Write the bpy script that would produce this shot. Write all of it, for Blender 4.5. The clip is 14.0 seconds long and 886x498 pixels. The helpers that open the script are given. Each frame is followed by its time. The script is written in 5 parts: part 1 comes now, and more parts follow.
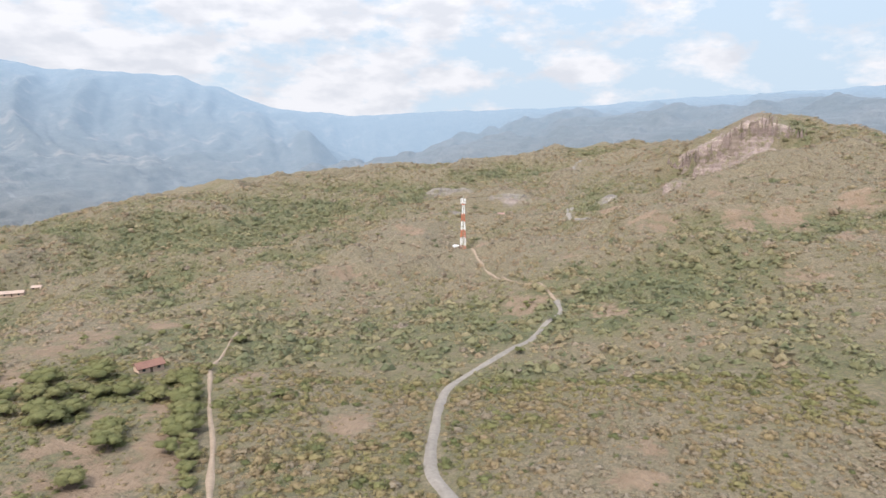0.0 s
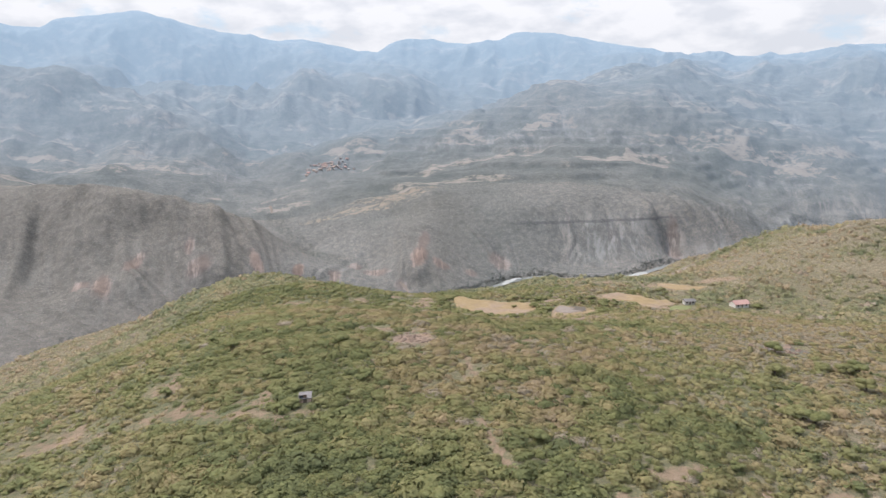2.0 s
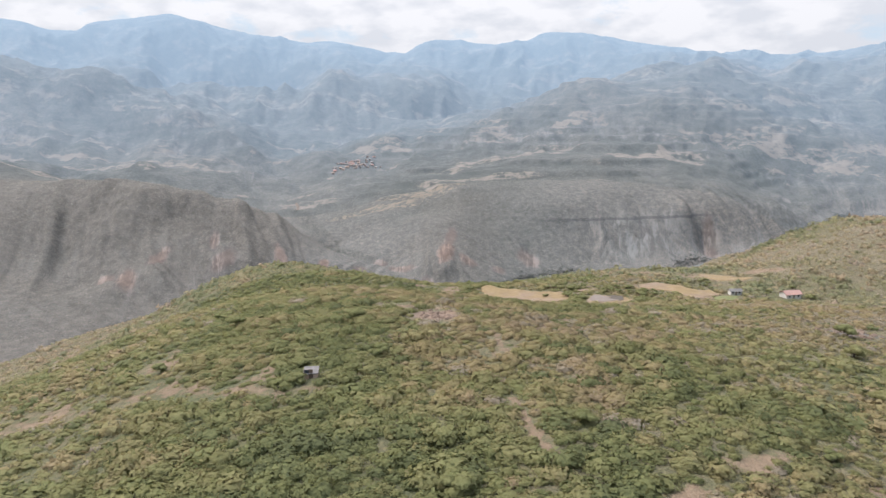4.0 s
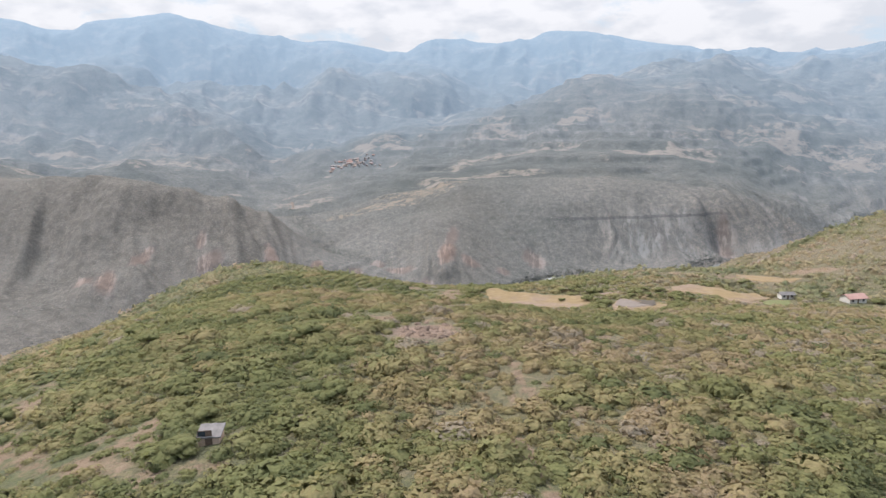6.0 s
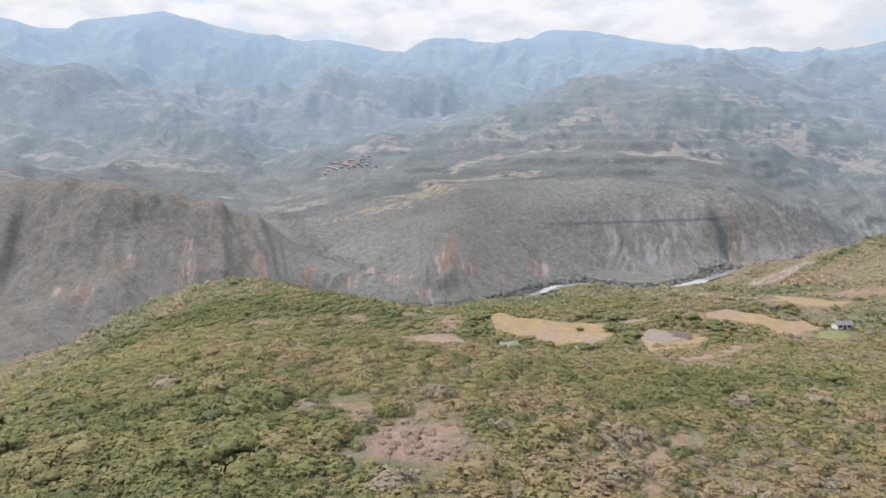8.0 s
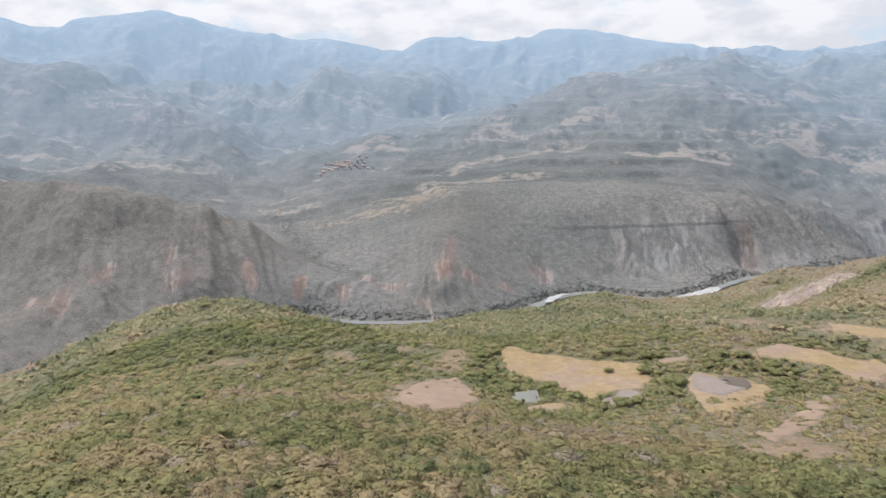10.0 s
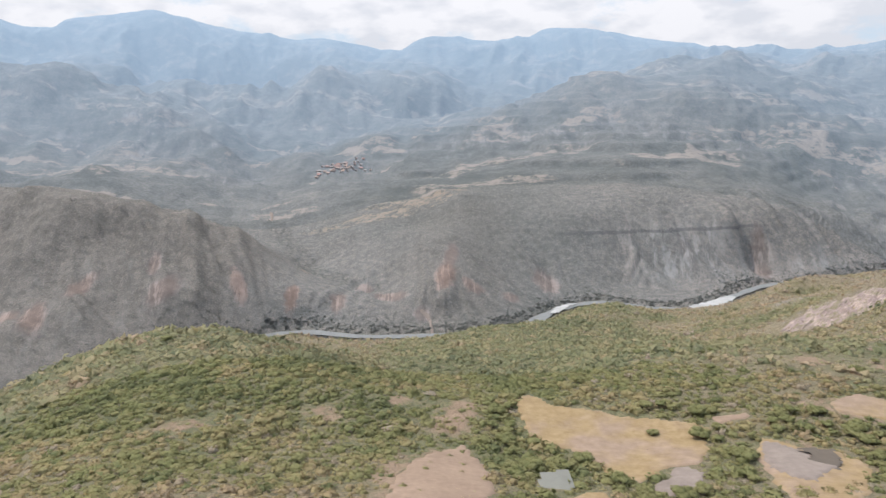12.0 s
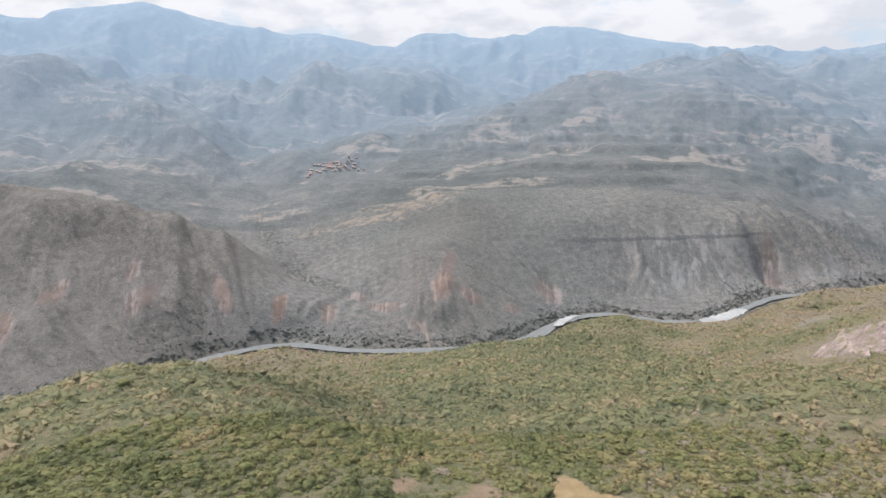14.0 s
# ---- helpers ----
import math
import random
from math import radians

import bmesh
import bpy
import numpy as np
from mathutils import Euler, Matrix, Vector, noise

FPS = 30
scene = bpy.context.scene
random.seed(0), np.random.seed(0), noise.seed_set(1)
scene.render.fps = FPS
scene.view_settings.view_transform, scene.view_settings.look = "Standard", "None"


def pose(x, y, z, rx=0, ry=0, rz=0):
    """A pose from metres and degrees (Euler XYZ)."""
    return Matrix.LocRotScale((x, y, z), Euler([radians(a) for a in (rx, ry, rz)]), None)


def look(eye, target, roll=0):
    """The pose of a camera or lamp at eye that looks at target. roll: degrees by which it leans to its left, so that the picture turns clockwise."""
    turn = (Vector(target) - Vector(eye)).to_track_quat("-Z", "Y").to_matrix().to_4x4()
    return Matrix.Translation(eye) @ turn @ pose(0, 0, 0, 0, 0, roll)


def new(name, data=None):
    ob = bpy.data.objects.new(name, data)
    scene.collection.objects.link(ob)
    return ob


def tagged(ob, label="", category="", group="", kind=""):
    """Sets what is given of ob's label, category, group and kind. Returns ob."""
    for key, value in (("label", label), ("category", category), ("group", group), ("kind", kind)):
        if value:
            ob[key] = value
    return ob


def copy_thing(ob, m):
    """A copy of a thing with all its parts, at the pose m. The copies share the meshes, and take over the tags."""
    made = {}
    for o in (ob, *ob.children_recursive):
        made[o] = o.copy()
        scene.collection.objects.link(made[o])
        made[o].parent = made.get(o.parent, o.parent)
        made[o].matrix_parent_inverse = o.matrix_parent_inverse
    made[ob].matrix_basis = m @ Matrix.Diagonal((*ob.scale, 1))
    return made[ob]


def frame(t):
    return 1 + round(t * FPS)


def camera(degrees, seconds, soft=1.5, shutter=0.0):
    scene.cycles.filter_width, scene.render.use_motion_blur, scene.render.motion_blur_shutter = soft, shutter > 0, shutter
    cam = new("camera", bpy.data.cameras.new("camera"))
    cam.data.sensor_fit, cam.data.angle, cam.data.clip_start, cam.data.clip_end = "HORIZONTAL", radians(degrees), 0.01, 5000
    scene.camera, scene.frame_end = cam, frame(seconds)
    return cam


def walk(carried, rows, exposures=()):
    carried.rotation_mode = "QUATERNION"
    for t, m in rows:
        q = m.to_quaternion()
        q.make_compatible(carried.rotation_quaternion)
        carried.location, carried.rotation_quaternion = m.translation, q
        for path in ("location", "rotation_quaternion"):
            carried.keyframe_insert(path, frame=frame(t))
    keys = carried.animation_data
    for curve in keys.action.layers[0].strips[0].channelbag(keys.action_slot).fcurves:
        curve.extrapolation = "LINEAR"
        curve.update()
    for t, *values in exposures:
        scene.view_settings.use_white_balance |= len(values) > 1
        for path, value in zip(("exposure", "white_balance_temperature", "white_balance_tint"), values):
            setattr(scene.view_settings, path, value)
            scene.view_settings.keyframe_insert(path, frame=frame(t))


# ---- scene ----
cam = camera(67.8, 14.0, soft=1.4)
walk(cam, [
    (0, pose(-2.91, -59.69, 133.43, 78.67, 0, -79.95) @ pose(0, 0, 0, 0, 0, 0.24)),
    (0.5, pose(-3.73, -59.42, 132.32, 78.59, 0, -60.16) @ pose(0, 0, 0, 0, 0, -0.03)),
    (1, pose(-3.96, -59.52, 130.70, 78.76, 0, -38.54) @ pose(0, 0, 0, 0, 0, 0.45)),
    (1.5, pose(-2.84, -60.53, 130.27, 78.24, 0, -18.26) @ pose(0, 0, 0, 0, 0, -0.26)),
    (2, pose(-2.94, -61.42, 127.63, 78.37, 0, -2.72) @ pose(0, 0, 0, 0, 0, -0.55)),
    (2.5, pose(-2.91, -61.29, 125.14, 78.48, 0, -1.38) @ pose(0, 0, 0, 0, 0, -0.60)),
    (3, pose(-2.88, -59.54, 122.45, 78.61, 0, -0.99) @ pose(0, 0, 0, 0, 0, -0.60)),
    (5.5, pose(0.00, 0.01, 99.99, 78.75, 0, 0.00) @ pose(0, 0, 0, 0, 0, -0.86)),
    (6, pose(0.33, 12.47, 99.12, 78.87, 0, -0.10) @ pose(0, 0, 0, 0, 0, -0.82)),
    (6.5, pose(0.17, 24.03, 98.83, 78.98, 0, -0.15) @ pose(0, 0, 0, 0, 0, -0.80)),
    (7, pose(0.17, 35.68, 98.86, 78.92, 0, -0.21) @ pose(0, 0, 0, 0, 0, -0.79)),
    (7.5, pose(0.28, 47.03, 98.92, 78.88, 0, -0.28) @ pose(0, 0, 0, 0, 0, -0.73)),
    (8, pose(0.31, 58.55, 99.00, 78.88, 0, -0.27) @ pose(0, 0, 0, 0, 0, -0.77)),
    (8.5, pose(-0.07, 69.57, 98.88, 78.88, 0, -0.25) @ pose(0, 0, 0, 0, 0, -0.74)),
    (9, pose(-0.51, 81.42, 98.88, 78.88, 0, -0.29) @ pose(0, 0, 0, 0, 0, -0.79)),
    (11.5, pose(-0.33, 139.88, 99.26, 78.82, 0, -0.54) @ pose(0, 0, 0, 0, 0, -0.78)),
    (12, pose(-1.23, 151.07, 99.45, 78.88, 0, -0.48) @ pose(0, 0, 0, 0, 0, -0.95)),
    (12.5, pose(-2.18, 162.01, 99.56, 78.91, 0, -0.40) @ pose(0, 0, 0, 0, 0, -1.04)),
    (13, pose(-3.51, 173.22, 99.78, 78.91, 0, -0.36) @ pose(0, 0, 0, 0, 0, -0.97)),
    (13.5, pose(-5.18, 183.99, 100.01, 78.82, 0, -0.35) @ pose(0, 0, 0, 0, 0, -0.70)),
    (14, pose(-7.38, 196.31, 102.62, 78.66, 0, -1.19) @ pose(0, 0, 0, 0, 0, -0.23)),
], exposures=[(0, 0.74, 6250, 13), (1, 0.74, 6250, 13), (2.2, 0.70, 6250, 13), (14, 0.66, 6250, 13)])

# ---- world and sun ----
SUN_EL, SUN_AZ = 55.0, 285.0        # degrees; azimuth clockwise from +y
world = bpy.data.worlds.new("sky")
scene.world = world
world.use_nodes = True
wn = world.node_tree
wn.nodes.clear()
w_out = wn.nodes.new("ShaderNodeOutputWorld")
w_bg = wn.nodes.new("ShaderNodeBackground")
w_sky = wn.nodes.new("ShaderNodeTexSky")
w_sky.sky_type = 'NISHITA'
w_sky.sun_disc = False
w_sky.sun_elevation = radians(SUN_EL)
w_sky.sun_rotation = radians(SUN_AZ)
# scattered cumulus on a pale sky
w_geo = wn.nodes.new("ShaderNodeTexCoord")
w_map = wn.nodes.new("ShaderNodeMapping")
w_map.inputs["Scale"].default_value = (4.6, 4.6, 11.0)
w_noise = wn.nodes.new("ShaderNodeTexNoise")
w_noise.inputs["Scale"].default_value = 1.35
w_noise.inputs["Detail"].default_value = 9.0
w_noise.inputs["Roughness"].default_value = 0.60
w_ramp = wn.nodes.new("ShaderNodeValToRGB")
w_ramp.color_ramp.elements[0].position, w_ramp.color_ramp.elements[1].position = 0.45, 0.56
w_shade = wn.nodes.new("ShaderNodeTexNoise")
w_shade.inputs["Scale"].default_value = 3.4
w_shade.inputs["Detail"].default_value = 6.0
w_tone = wn.nodes.new("ShaderNodeValToRGB")
w_tone.color_ramp.elements[0].position, w_tone.color_ramp.elements[0].color = 0.38, (0.55, 0.565, 0.585, 1)
w_tone.color_ramp.elements[1].position, w_tone.color_ramp.elements[1].color = 0.58, (0.675, 0.675, 0.675, 1)
w_blue = wn.nodes.new("ShaderNodeMix")
w_blue.data_type, w_blue.blend_type = 'RGBA', 'MULTIPLY'
w_blue.inputs[0].default_value, w_blue.inputs[7].default_value = 1.0, (0.075, 0.082, 0.094, 1)
w_mix = wn.nodes.new("ShaderNodeMix")
w_mix.data_type = 'RGBA'
wn.links.new(w_geo.outputs["Generated"], w_map.inputs[0])
wn.links.new(w_map.outputs[0], w_noise.inputs["Vector"])
wn.links.new(w_map.outputs[0], w_shade.inputs["Vector"])
w_xyz = wn.nodes.new("ShaderNodeSeparateXYZ")
wn.links.new(w_geo.outputs["Generated"], w_xyz.inputs[0])
w_more = wn.nodes.new("ShaderNodeMath")
w_more.operation = 'MULTIPLY_ADD'
w_more.inputs[1].default_value = 0.155
wn.links.new(w_xyz.outputs[1], w_more.inputs[0])
wn.links.new(w_noise.outputs["Fac"], w_more.inputs[2])
wn.links.new(w_more.outputs[0], w_ramp.inputs[0])
wn.links.new(w_shade.outputs["Fac"], w_tone.inputs[0])
wn.links.new(w_sky.outputs[0], w_blue.inputs[6])
wn.links.new(w_ramp.outputs[0], w_mix.inputs[0])
wn.links.new(w_tone.outputs[0], w_mix.inputs[7])
# pale haze low over the horizon
w_low = wn.nodes.new("ShaderNodeMapRange")
w_low.interpolation_type = 'SMOOTHSTEP'
for slot, value in ((1, 0.0), (2, 0.45), (3, 0.98), (4, 0.6)):
    w_low.inputs[slot].default_value = value
wn.links.new(w_xyz.outputs[2], w_low.inputs[0])
w_haze = wn.nodes.new("ShaderNodeMix")
w_haze.data_type = 'RGBA'
w_haze.inputs[7].default_value = (0.47, 0.565, 0.635, 1)
wn.links.new(w_low.outputs[0], w_haze.inputs[0])
wn.links.new(w_blue.outputs[2], w_haze.inputs[6])
wn.links.new(w_haze.outputs[2], w_mix.inputs[6])
wn.links.new(w_mix.outputs[2], w_bg.inputs[0])
# a thinly clouded sky is brighter overhead
w_up = wn.nodes.new("ShaderNodeMath")
w_up.operation = 'MULTIPLY_ADD'
w_up.inputs[1].default_value, w_up.inputs[2].default_value = 2.8, 0.82
w_square = wn.nodes.new("ShaderNodeMath")
w_square.operation = 'MULTIPLY'
wn.links.new(w_xyz.outputs[2], w_square.inputs[0])
wn.links.new(w_xyz.outputs[2], w_square.inputs[1])
wn.links.new(w_square.outputs[0], w_up.inputs[0])
wn.links.new(w_up.outputs[0], w_bg.inputs["Strength"])
wn.links.new(w_bg.outputs[0], w_out.inputs[0])
sun = new("sun", bpy.data.lights.new("sun", 'SUN'))
sun.data.energy = 2.75
sun.data.angle = radians(0.5)
sun.data.color = (1.0, 0.95, 0.87)
sun.matrix_world = look((400 * math.sin(radians(SUN_AZ)), 400 * math.cos(radians(SUN_AZ)), 400 * math.tan(radians(SUN_EL))), (0, 0, 0))


# ---- relief ----
def hashed(ix, iy, seed):
    v = (ix.astype(np.int64) * 374761393 + iy.astype(np.int64) * 668265263 + seed * 974634777) & 0xFFFFFFFF
    v = ((v ^ (v >> 13)) * 1274126177) & 0xFFFFFFFF
    return ((v ^ (v >> 16)) & 0xFFFFFF) / 0xFFFFFF


def value_noise(x, y, seed=0):
    """Smooth noise from 0 to 1 with a grain of one unit."""
    ix, iy = np.floor(x), np.floor(y)
    fx, fy = x - ix, y - iy
    fx, fy = fx * fx * (3 - 2 * fx), fy * fy * (3 - 2 * fy)
    a, b = hashed(ix, iy, seed), hashed(ix + 1, iy, seed)
    c, d = hashed(ix, iy + 1, seed), hashed(ix + 1, iy + 1, seed)
    return (a + (b - a) * fx) * (1 - fy) + (c + (d - c) * fx) * fy


def fbm(x, y, size, octaves=4, seed=0, ridged=False):
    total, amp, norm = 0.0, 1.0, 0.0
    for k in range(octaves):
        n = value_noise(x / size * 2 ** k + 17.3 * k, y / size * 2 ** k - 9.1 * k, seed + k)
        total = total + amp * (1 - abs(2 * n - 1) if ridged else n)
        norm += amp
        amp *= 0.5
    return total / norm


def smooth(a, b, v):
    s = np.clip((v - a) / (b - a), 0, 1)
    return s * s * (3 - 2 * s)


# rounded knolls of the near plateau: x, y, radius, height
KNOLLS = [
    (-100, 90, 70, -1.8), (-100, 165, 70, 1.9), (-100, 240, 70, 19.7), (-100, 315, 70, -4.8),
    (-100, 390, 70, 4.9), (-30, 90, 70, 7.5), (-30, 165, 70, 15.3), (-30, 240, 70, 6.4),
    (-30, 315, 70, -11.8), (-30, 390, 70, 21.5), (40, 90, 70, 10.3), (40, 165, 70, -4.9),
    (40, 240, 70, 5.0), (40, 315, 70, -10.9), (40, 390, 70, 3.0), (110, 90, 70, 7.9),
    (110, 165, 70, -7.1), (110, 240, 70, 11.0), (110, 315, 70, -11.4), (110, 390, 70, 18.2),
    (-200, -60, 120, 23.0), (0, -60, 120, 18.6), (190, -60, 120, -10.7), (330, -60, 120, 1.2),
]
SLOPES = [
    (480, -60, 120, -6.1), (200, 60, 100, 3.2), (200, 180, 100, 31.2), (220, 300, 100, -25.3),
    (330, 180, 120, -12.9), (-200, 300, 110, -10.2), (-170, 450, 80, 21.5), (-200, 560, 80, -14.9),
    (-320, 560, 130, -27.4), (-100, 470, 70, 10.2), (-90, 570, 90, 17.8), (0, 470, 70, -57.0),
    (80, 470, 70, 15.0), (30, 580, 100, 0.7), (160, 450, 70, -15.6), (160, 560, 100, -19.0),
    (260, 430, 80, 21.8), (280, 540, 70, -5.0), (330, 640, 90, 18.7), (-100, 700, 110, -78.6),
    (60, 700, 120, -0.6), (230, 760, 130, -56.3), (-420, 350, 160, -90.4), (430, 650, 140, -20.5),
]
HILLS = [
    (400, 480, 120, 31.0), (312, 505, 45, 13.0), (225, 482, 36, -8.0), (354, 612, 42, 16.0), (268, 582, 30, -14.7), (320, 715, 55, 22.4), (480, 130, 150, 21.3), (480, 330, 150, -5.6), (650, -20, 150, 3.7),
    (700, 200, 160, -0.7), (620, 450, 140, 24.4), (780, -290, 130, 70.1), (900, 0, 160, 40.9),
    (950, 250, 180, 12.4), (700, 750, 200, -43.8), (450, -250, 150, 50.1), (150, -220, 160, 42.1),
    (1080, -180, 150, 46.8), (900, 550, 200, 26.0), (640, -330, 100, 43.6), (1000, -400, 200, 9.9),
    (820, -120, 110, -15.1),
]
RIVER = [(-620, -200), (-570, 150), (-500, 400), (-420, 570), (-344, 678), (-230, 806), (-161, 850), (-86, 831), (-11, 829), (54, 838),
         (99, 864), (147, 922), (207, 946), (258, 917), (316, 917), (382, 968), (448, 1015), (539, 1034), (680, 1075), (900, 1130), (1400, 1140), (2000, 1110), (3000, 950), (5000, 500)]
RIVER_Z = -128.0
# the land beyond the river, as its crests, rims, feet and vales: x, y, z
SPUR = {
    "crest": [(-1100, 1400, 90), (-800, 1180, 40), (-694, 1090, 16), (-601, 1039, 20), (-521, 990, 22), (-450, 959, 9), (-388, 955, 3), (-296, 957, -12), (-276, 1000, -30), (-255, 1035, -52), (-186, 1031, -99)],
    "rib": [(-464, 925, -18), (-476, 890, -45), (-485, 850, -78)],
    "hollow": [(-540, 985, 8), (-521, 940, -26), (-530, 880, -70)],
    "face": [(-401, 925, -38), (-323, 890, -57), (-256, 900, -57), (-207, 930, -75)],
    "bench": [(-483, 800, -102), (-409, 772, -86), (-387, 842, -78), (-327, 840, -85), (-269, 850, -81), (-228, 880, -87), (-178, 895, -94), (-151, 900, -96), (-101, 905, -108)],
}
VALE = {
    "back": [(-1000, 1550, 0), (-700, 1330, -20), (-480, 1180, -45), (-340, 1130, -70)],
    "stream": [(-12, 874, -122), (-86, 956, -110), (-146, 1010, -102), (-191, 1080, -107), (-251, 1200, -86), (-294, 1312, -64), (-330, 1480, -50), (-430, 1700, -20), (-560, 2000, 20)],
    "fields": [(-879, 1450, 10), (-672, 1434, 26), (-607, 1519, 5), (-512, 1600, -6), (-634, 1796, 7), (-513, 1786, 40), (-391, 1750, 9), (-953, 1750, 38)],
}
MESA = {
    "foot": [(14, 880, -115), (68, 930, -106), (146, 1000, -108), (246, 1010, -120), (331, 1020, -115), (458, 1080, -121)],
    "scar": [(4, 890, -103), (8, 937, -84), (22, 1040, -55), (43, 1200, -21)],
    "flank": [(-50, 1080, -60), (-63, 1000, -88), (89, 1090, -64), (99, 1020, -86)],
    "rim": [(-128, 1150, -68), (-35, 1160, -59), (112, 1140, -43), (178, 1125, -39), (224, 1107, -42), (323, 1110, -47), (431, 1113, -49), (515, 1140, -43), (622, 1165, -57), (768, 1240, -83)],
    "top": [(-246, 1400, -40), (-97, 1380, -23), (-13, 1350, -18), (110, 1330, -11), (233, 1300, -5), (383, 1280, -10), (561, 1330, -23), (730, 1400, -43)],
}
MASSIF = {
    "terrace": [(-214, 1640, -4), (-102, 1650, 4), (31, 1600, 18), (217, 1550, 25), (340, 1355, 27), (504, 1480, 33), (657, 1500, 21)],
    "slope": [(-249, 1850, 22), (-115, 1880, 49), (35, 1800, 58), (153, 1740, 58), (307, 1700, 77), (476, 1720, 95), (630, 1650, 60), (594, 1830, 148), (781, 1850, 120), (881, 1750, 83), (1004, 1716, 58)],
    "edge": [(-199, 1950, 39), (-41, 2000, 61), (91, 2050, 94), (212, 2100, 136), (390, 2150, 195), (548, 2200, 231), (786, 2300, 240), (1030, 2305, 234)],
    "ravine": [(804, 1650, 51), (804, 1520, -6), (821, 1400, -44)],
}
HEIGHTS = {
    "east_edge": [(1281, 2350, 206), (1510, 2350, 166)],
    "dark_crest": [(839, 2700, 300), (1076, 2750, 329), (1413, 2800, 325), (1825, 2850, 335)],
    "behind": [(-34, 2700, 38), (286, 2800, 88), (580, 2900, 153), (896, 3100, 239)],
    "hill_one": [(-1555, 2450, 352), (-1361, 2400, 318), (-1098, 2300, 245), (-934, 2200, 195), (-747, 2050, 124), (-627, 1900, 74)],
    "hill_one_foot": [(-1128, 1950, 94), (-966, 1950, 76), (-797, 1900, 53)],
    "hill_two": [(-1268, 3000, 312), (-1002, 2900, 257), (-720, 2600, 117), (-546, 2300, 64)],
    "hill_mid": [(-424, 3000, 320), (-464, 2800, 221), (-476, 2500, 103), (-308, 3000, 291), (-131, 2950, 244), (-37, 2700, 137)],
}
BEYOND = {
    "vales": [(-660, 2450, 74), (-494, 2350, 66), (-251, 2400, 62), (-5, 2600, 109), (-1259, 2600, 206), (-1154, 3300, 216), (-762, 3300, 222)],
    "shoulders": [(-1886, 3400, 439), (-1786, 3600, 503), (-1448, 3700, 516), (-1048, 3600, 431), (-824, 3600, 400), (-201, 3600, 362), (255, 3600, 354), (614, 3700, 412), (966, 3700, 420)],
    "west": [(-1500, 1000, 90), (-1000, 500, -40), (-900, 0, -60), (-2200, 1500, 240), (-2800, 2400, 420)],
}
EAST = {
    "rim": [(779, 1223, -93), (1282, 1263, -89), (1799, 1267, -84), (2414, 1209, -89)],
    "bench": [(911, 1436, -48), (1560, 1552, -38), (2158, 1538, -39), (2766, 1400, -53)],
    "upper": [(1093, 2024, 87), (1438, 2045, 96), (2129, 1969, 59), (2821, 1712, 1)],
    "high": [(1424, 2641, 271), (1778, 2540, 281), (2559, 2388, 261), (3236, 1992, 197)],
}
# height angle, in degrees, of the far eastern land above the flight, by bearing and range
EAST_R = [1500, 1900, 2600, 3400, 4500]
EAST_RELIEF = {70: (-7, -5.5, -3.2, -1.2, -0.2), 85: (-6, -4.2, -0.9, -0.1, 0.3), 100: (-5, -3, 0.8, 1.0, 1.2), 115: (-4, -1.5, 2.1, 2.0, 2.0), 130: (-4, -1, 2.4, 2, 2)}
# the crest of the farthest range: bearing, height angle
CREST = [(-62, 7), (-45, 6.8), (-34, 7.3), (-31.6, 7.0), (-29.7, 6.6), (-27.9, 6.4), (-26.4, 7.2), (-24.9, 7.5), (-21.1, 8.0), (-19.1, 7.4), (-16.7, 6.8), (-14.6, 6.5), (-10.6, 6.1), (-8.8, 6.2),
         (-6.1, 5.8), (-3.9, 5.3), (-2.7, 5.0), (-1.8, 5.8), (-0.6, 6.1), (2.2, 6.2), (4.9, 5.9), (7.5, 6.0), (8.6, 6.6), (9.7, 6.8), (13.1, 6.4), (16.1, 5.9), (19.1, 5.3), (22.3, 4.5),
         (28.2, 4.15), (32, 4.4), (34.8, 4.8), (37.7, 4.5), (47.2, 4.3), (50.1, 3.7), (59.4, 3.5), (61.1, 2.7), (62.3, 2.7), (64.0, 1.9), (66.4, 1.1), (72.5, 0.5), (80, 0.8), (90, 1.2), (101, 2.0), (113, 2.7), (130, 3.4)]


def river_distance(x, y):
    """Metres from the river's middle, above 0 on its far bank, and metres along it."""
    best = np.full(np.shape(x), 1e9)
    side, along, run = np.ones(np.shape(x)), np.zeros(np.shape(x)), 0.0
    for (ax, ay), (bx, by) in zip(RIVER, RIVER[1:]):
        dx, dy = bx - ax, by - ay
        s = np.clip(((x - ax) * dx + (y - ay) * dy) / (dx * dx + dy * dy), 0, 1)
        d = np.hypot(x - ax - s * dx, y - ay - s * dy)
        near = d < best
        side = np.where(near, np.sign(dx * (y - ay) - dy * (x - ax)), side)
        along = np.where(near, run + s * math.hypot(dx, dy), along)
        best = np.where(near, d, best)
        run += math.hypot(dx, dy)
    return best * side, along


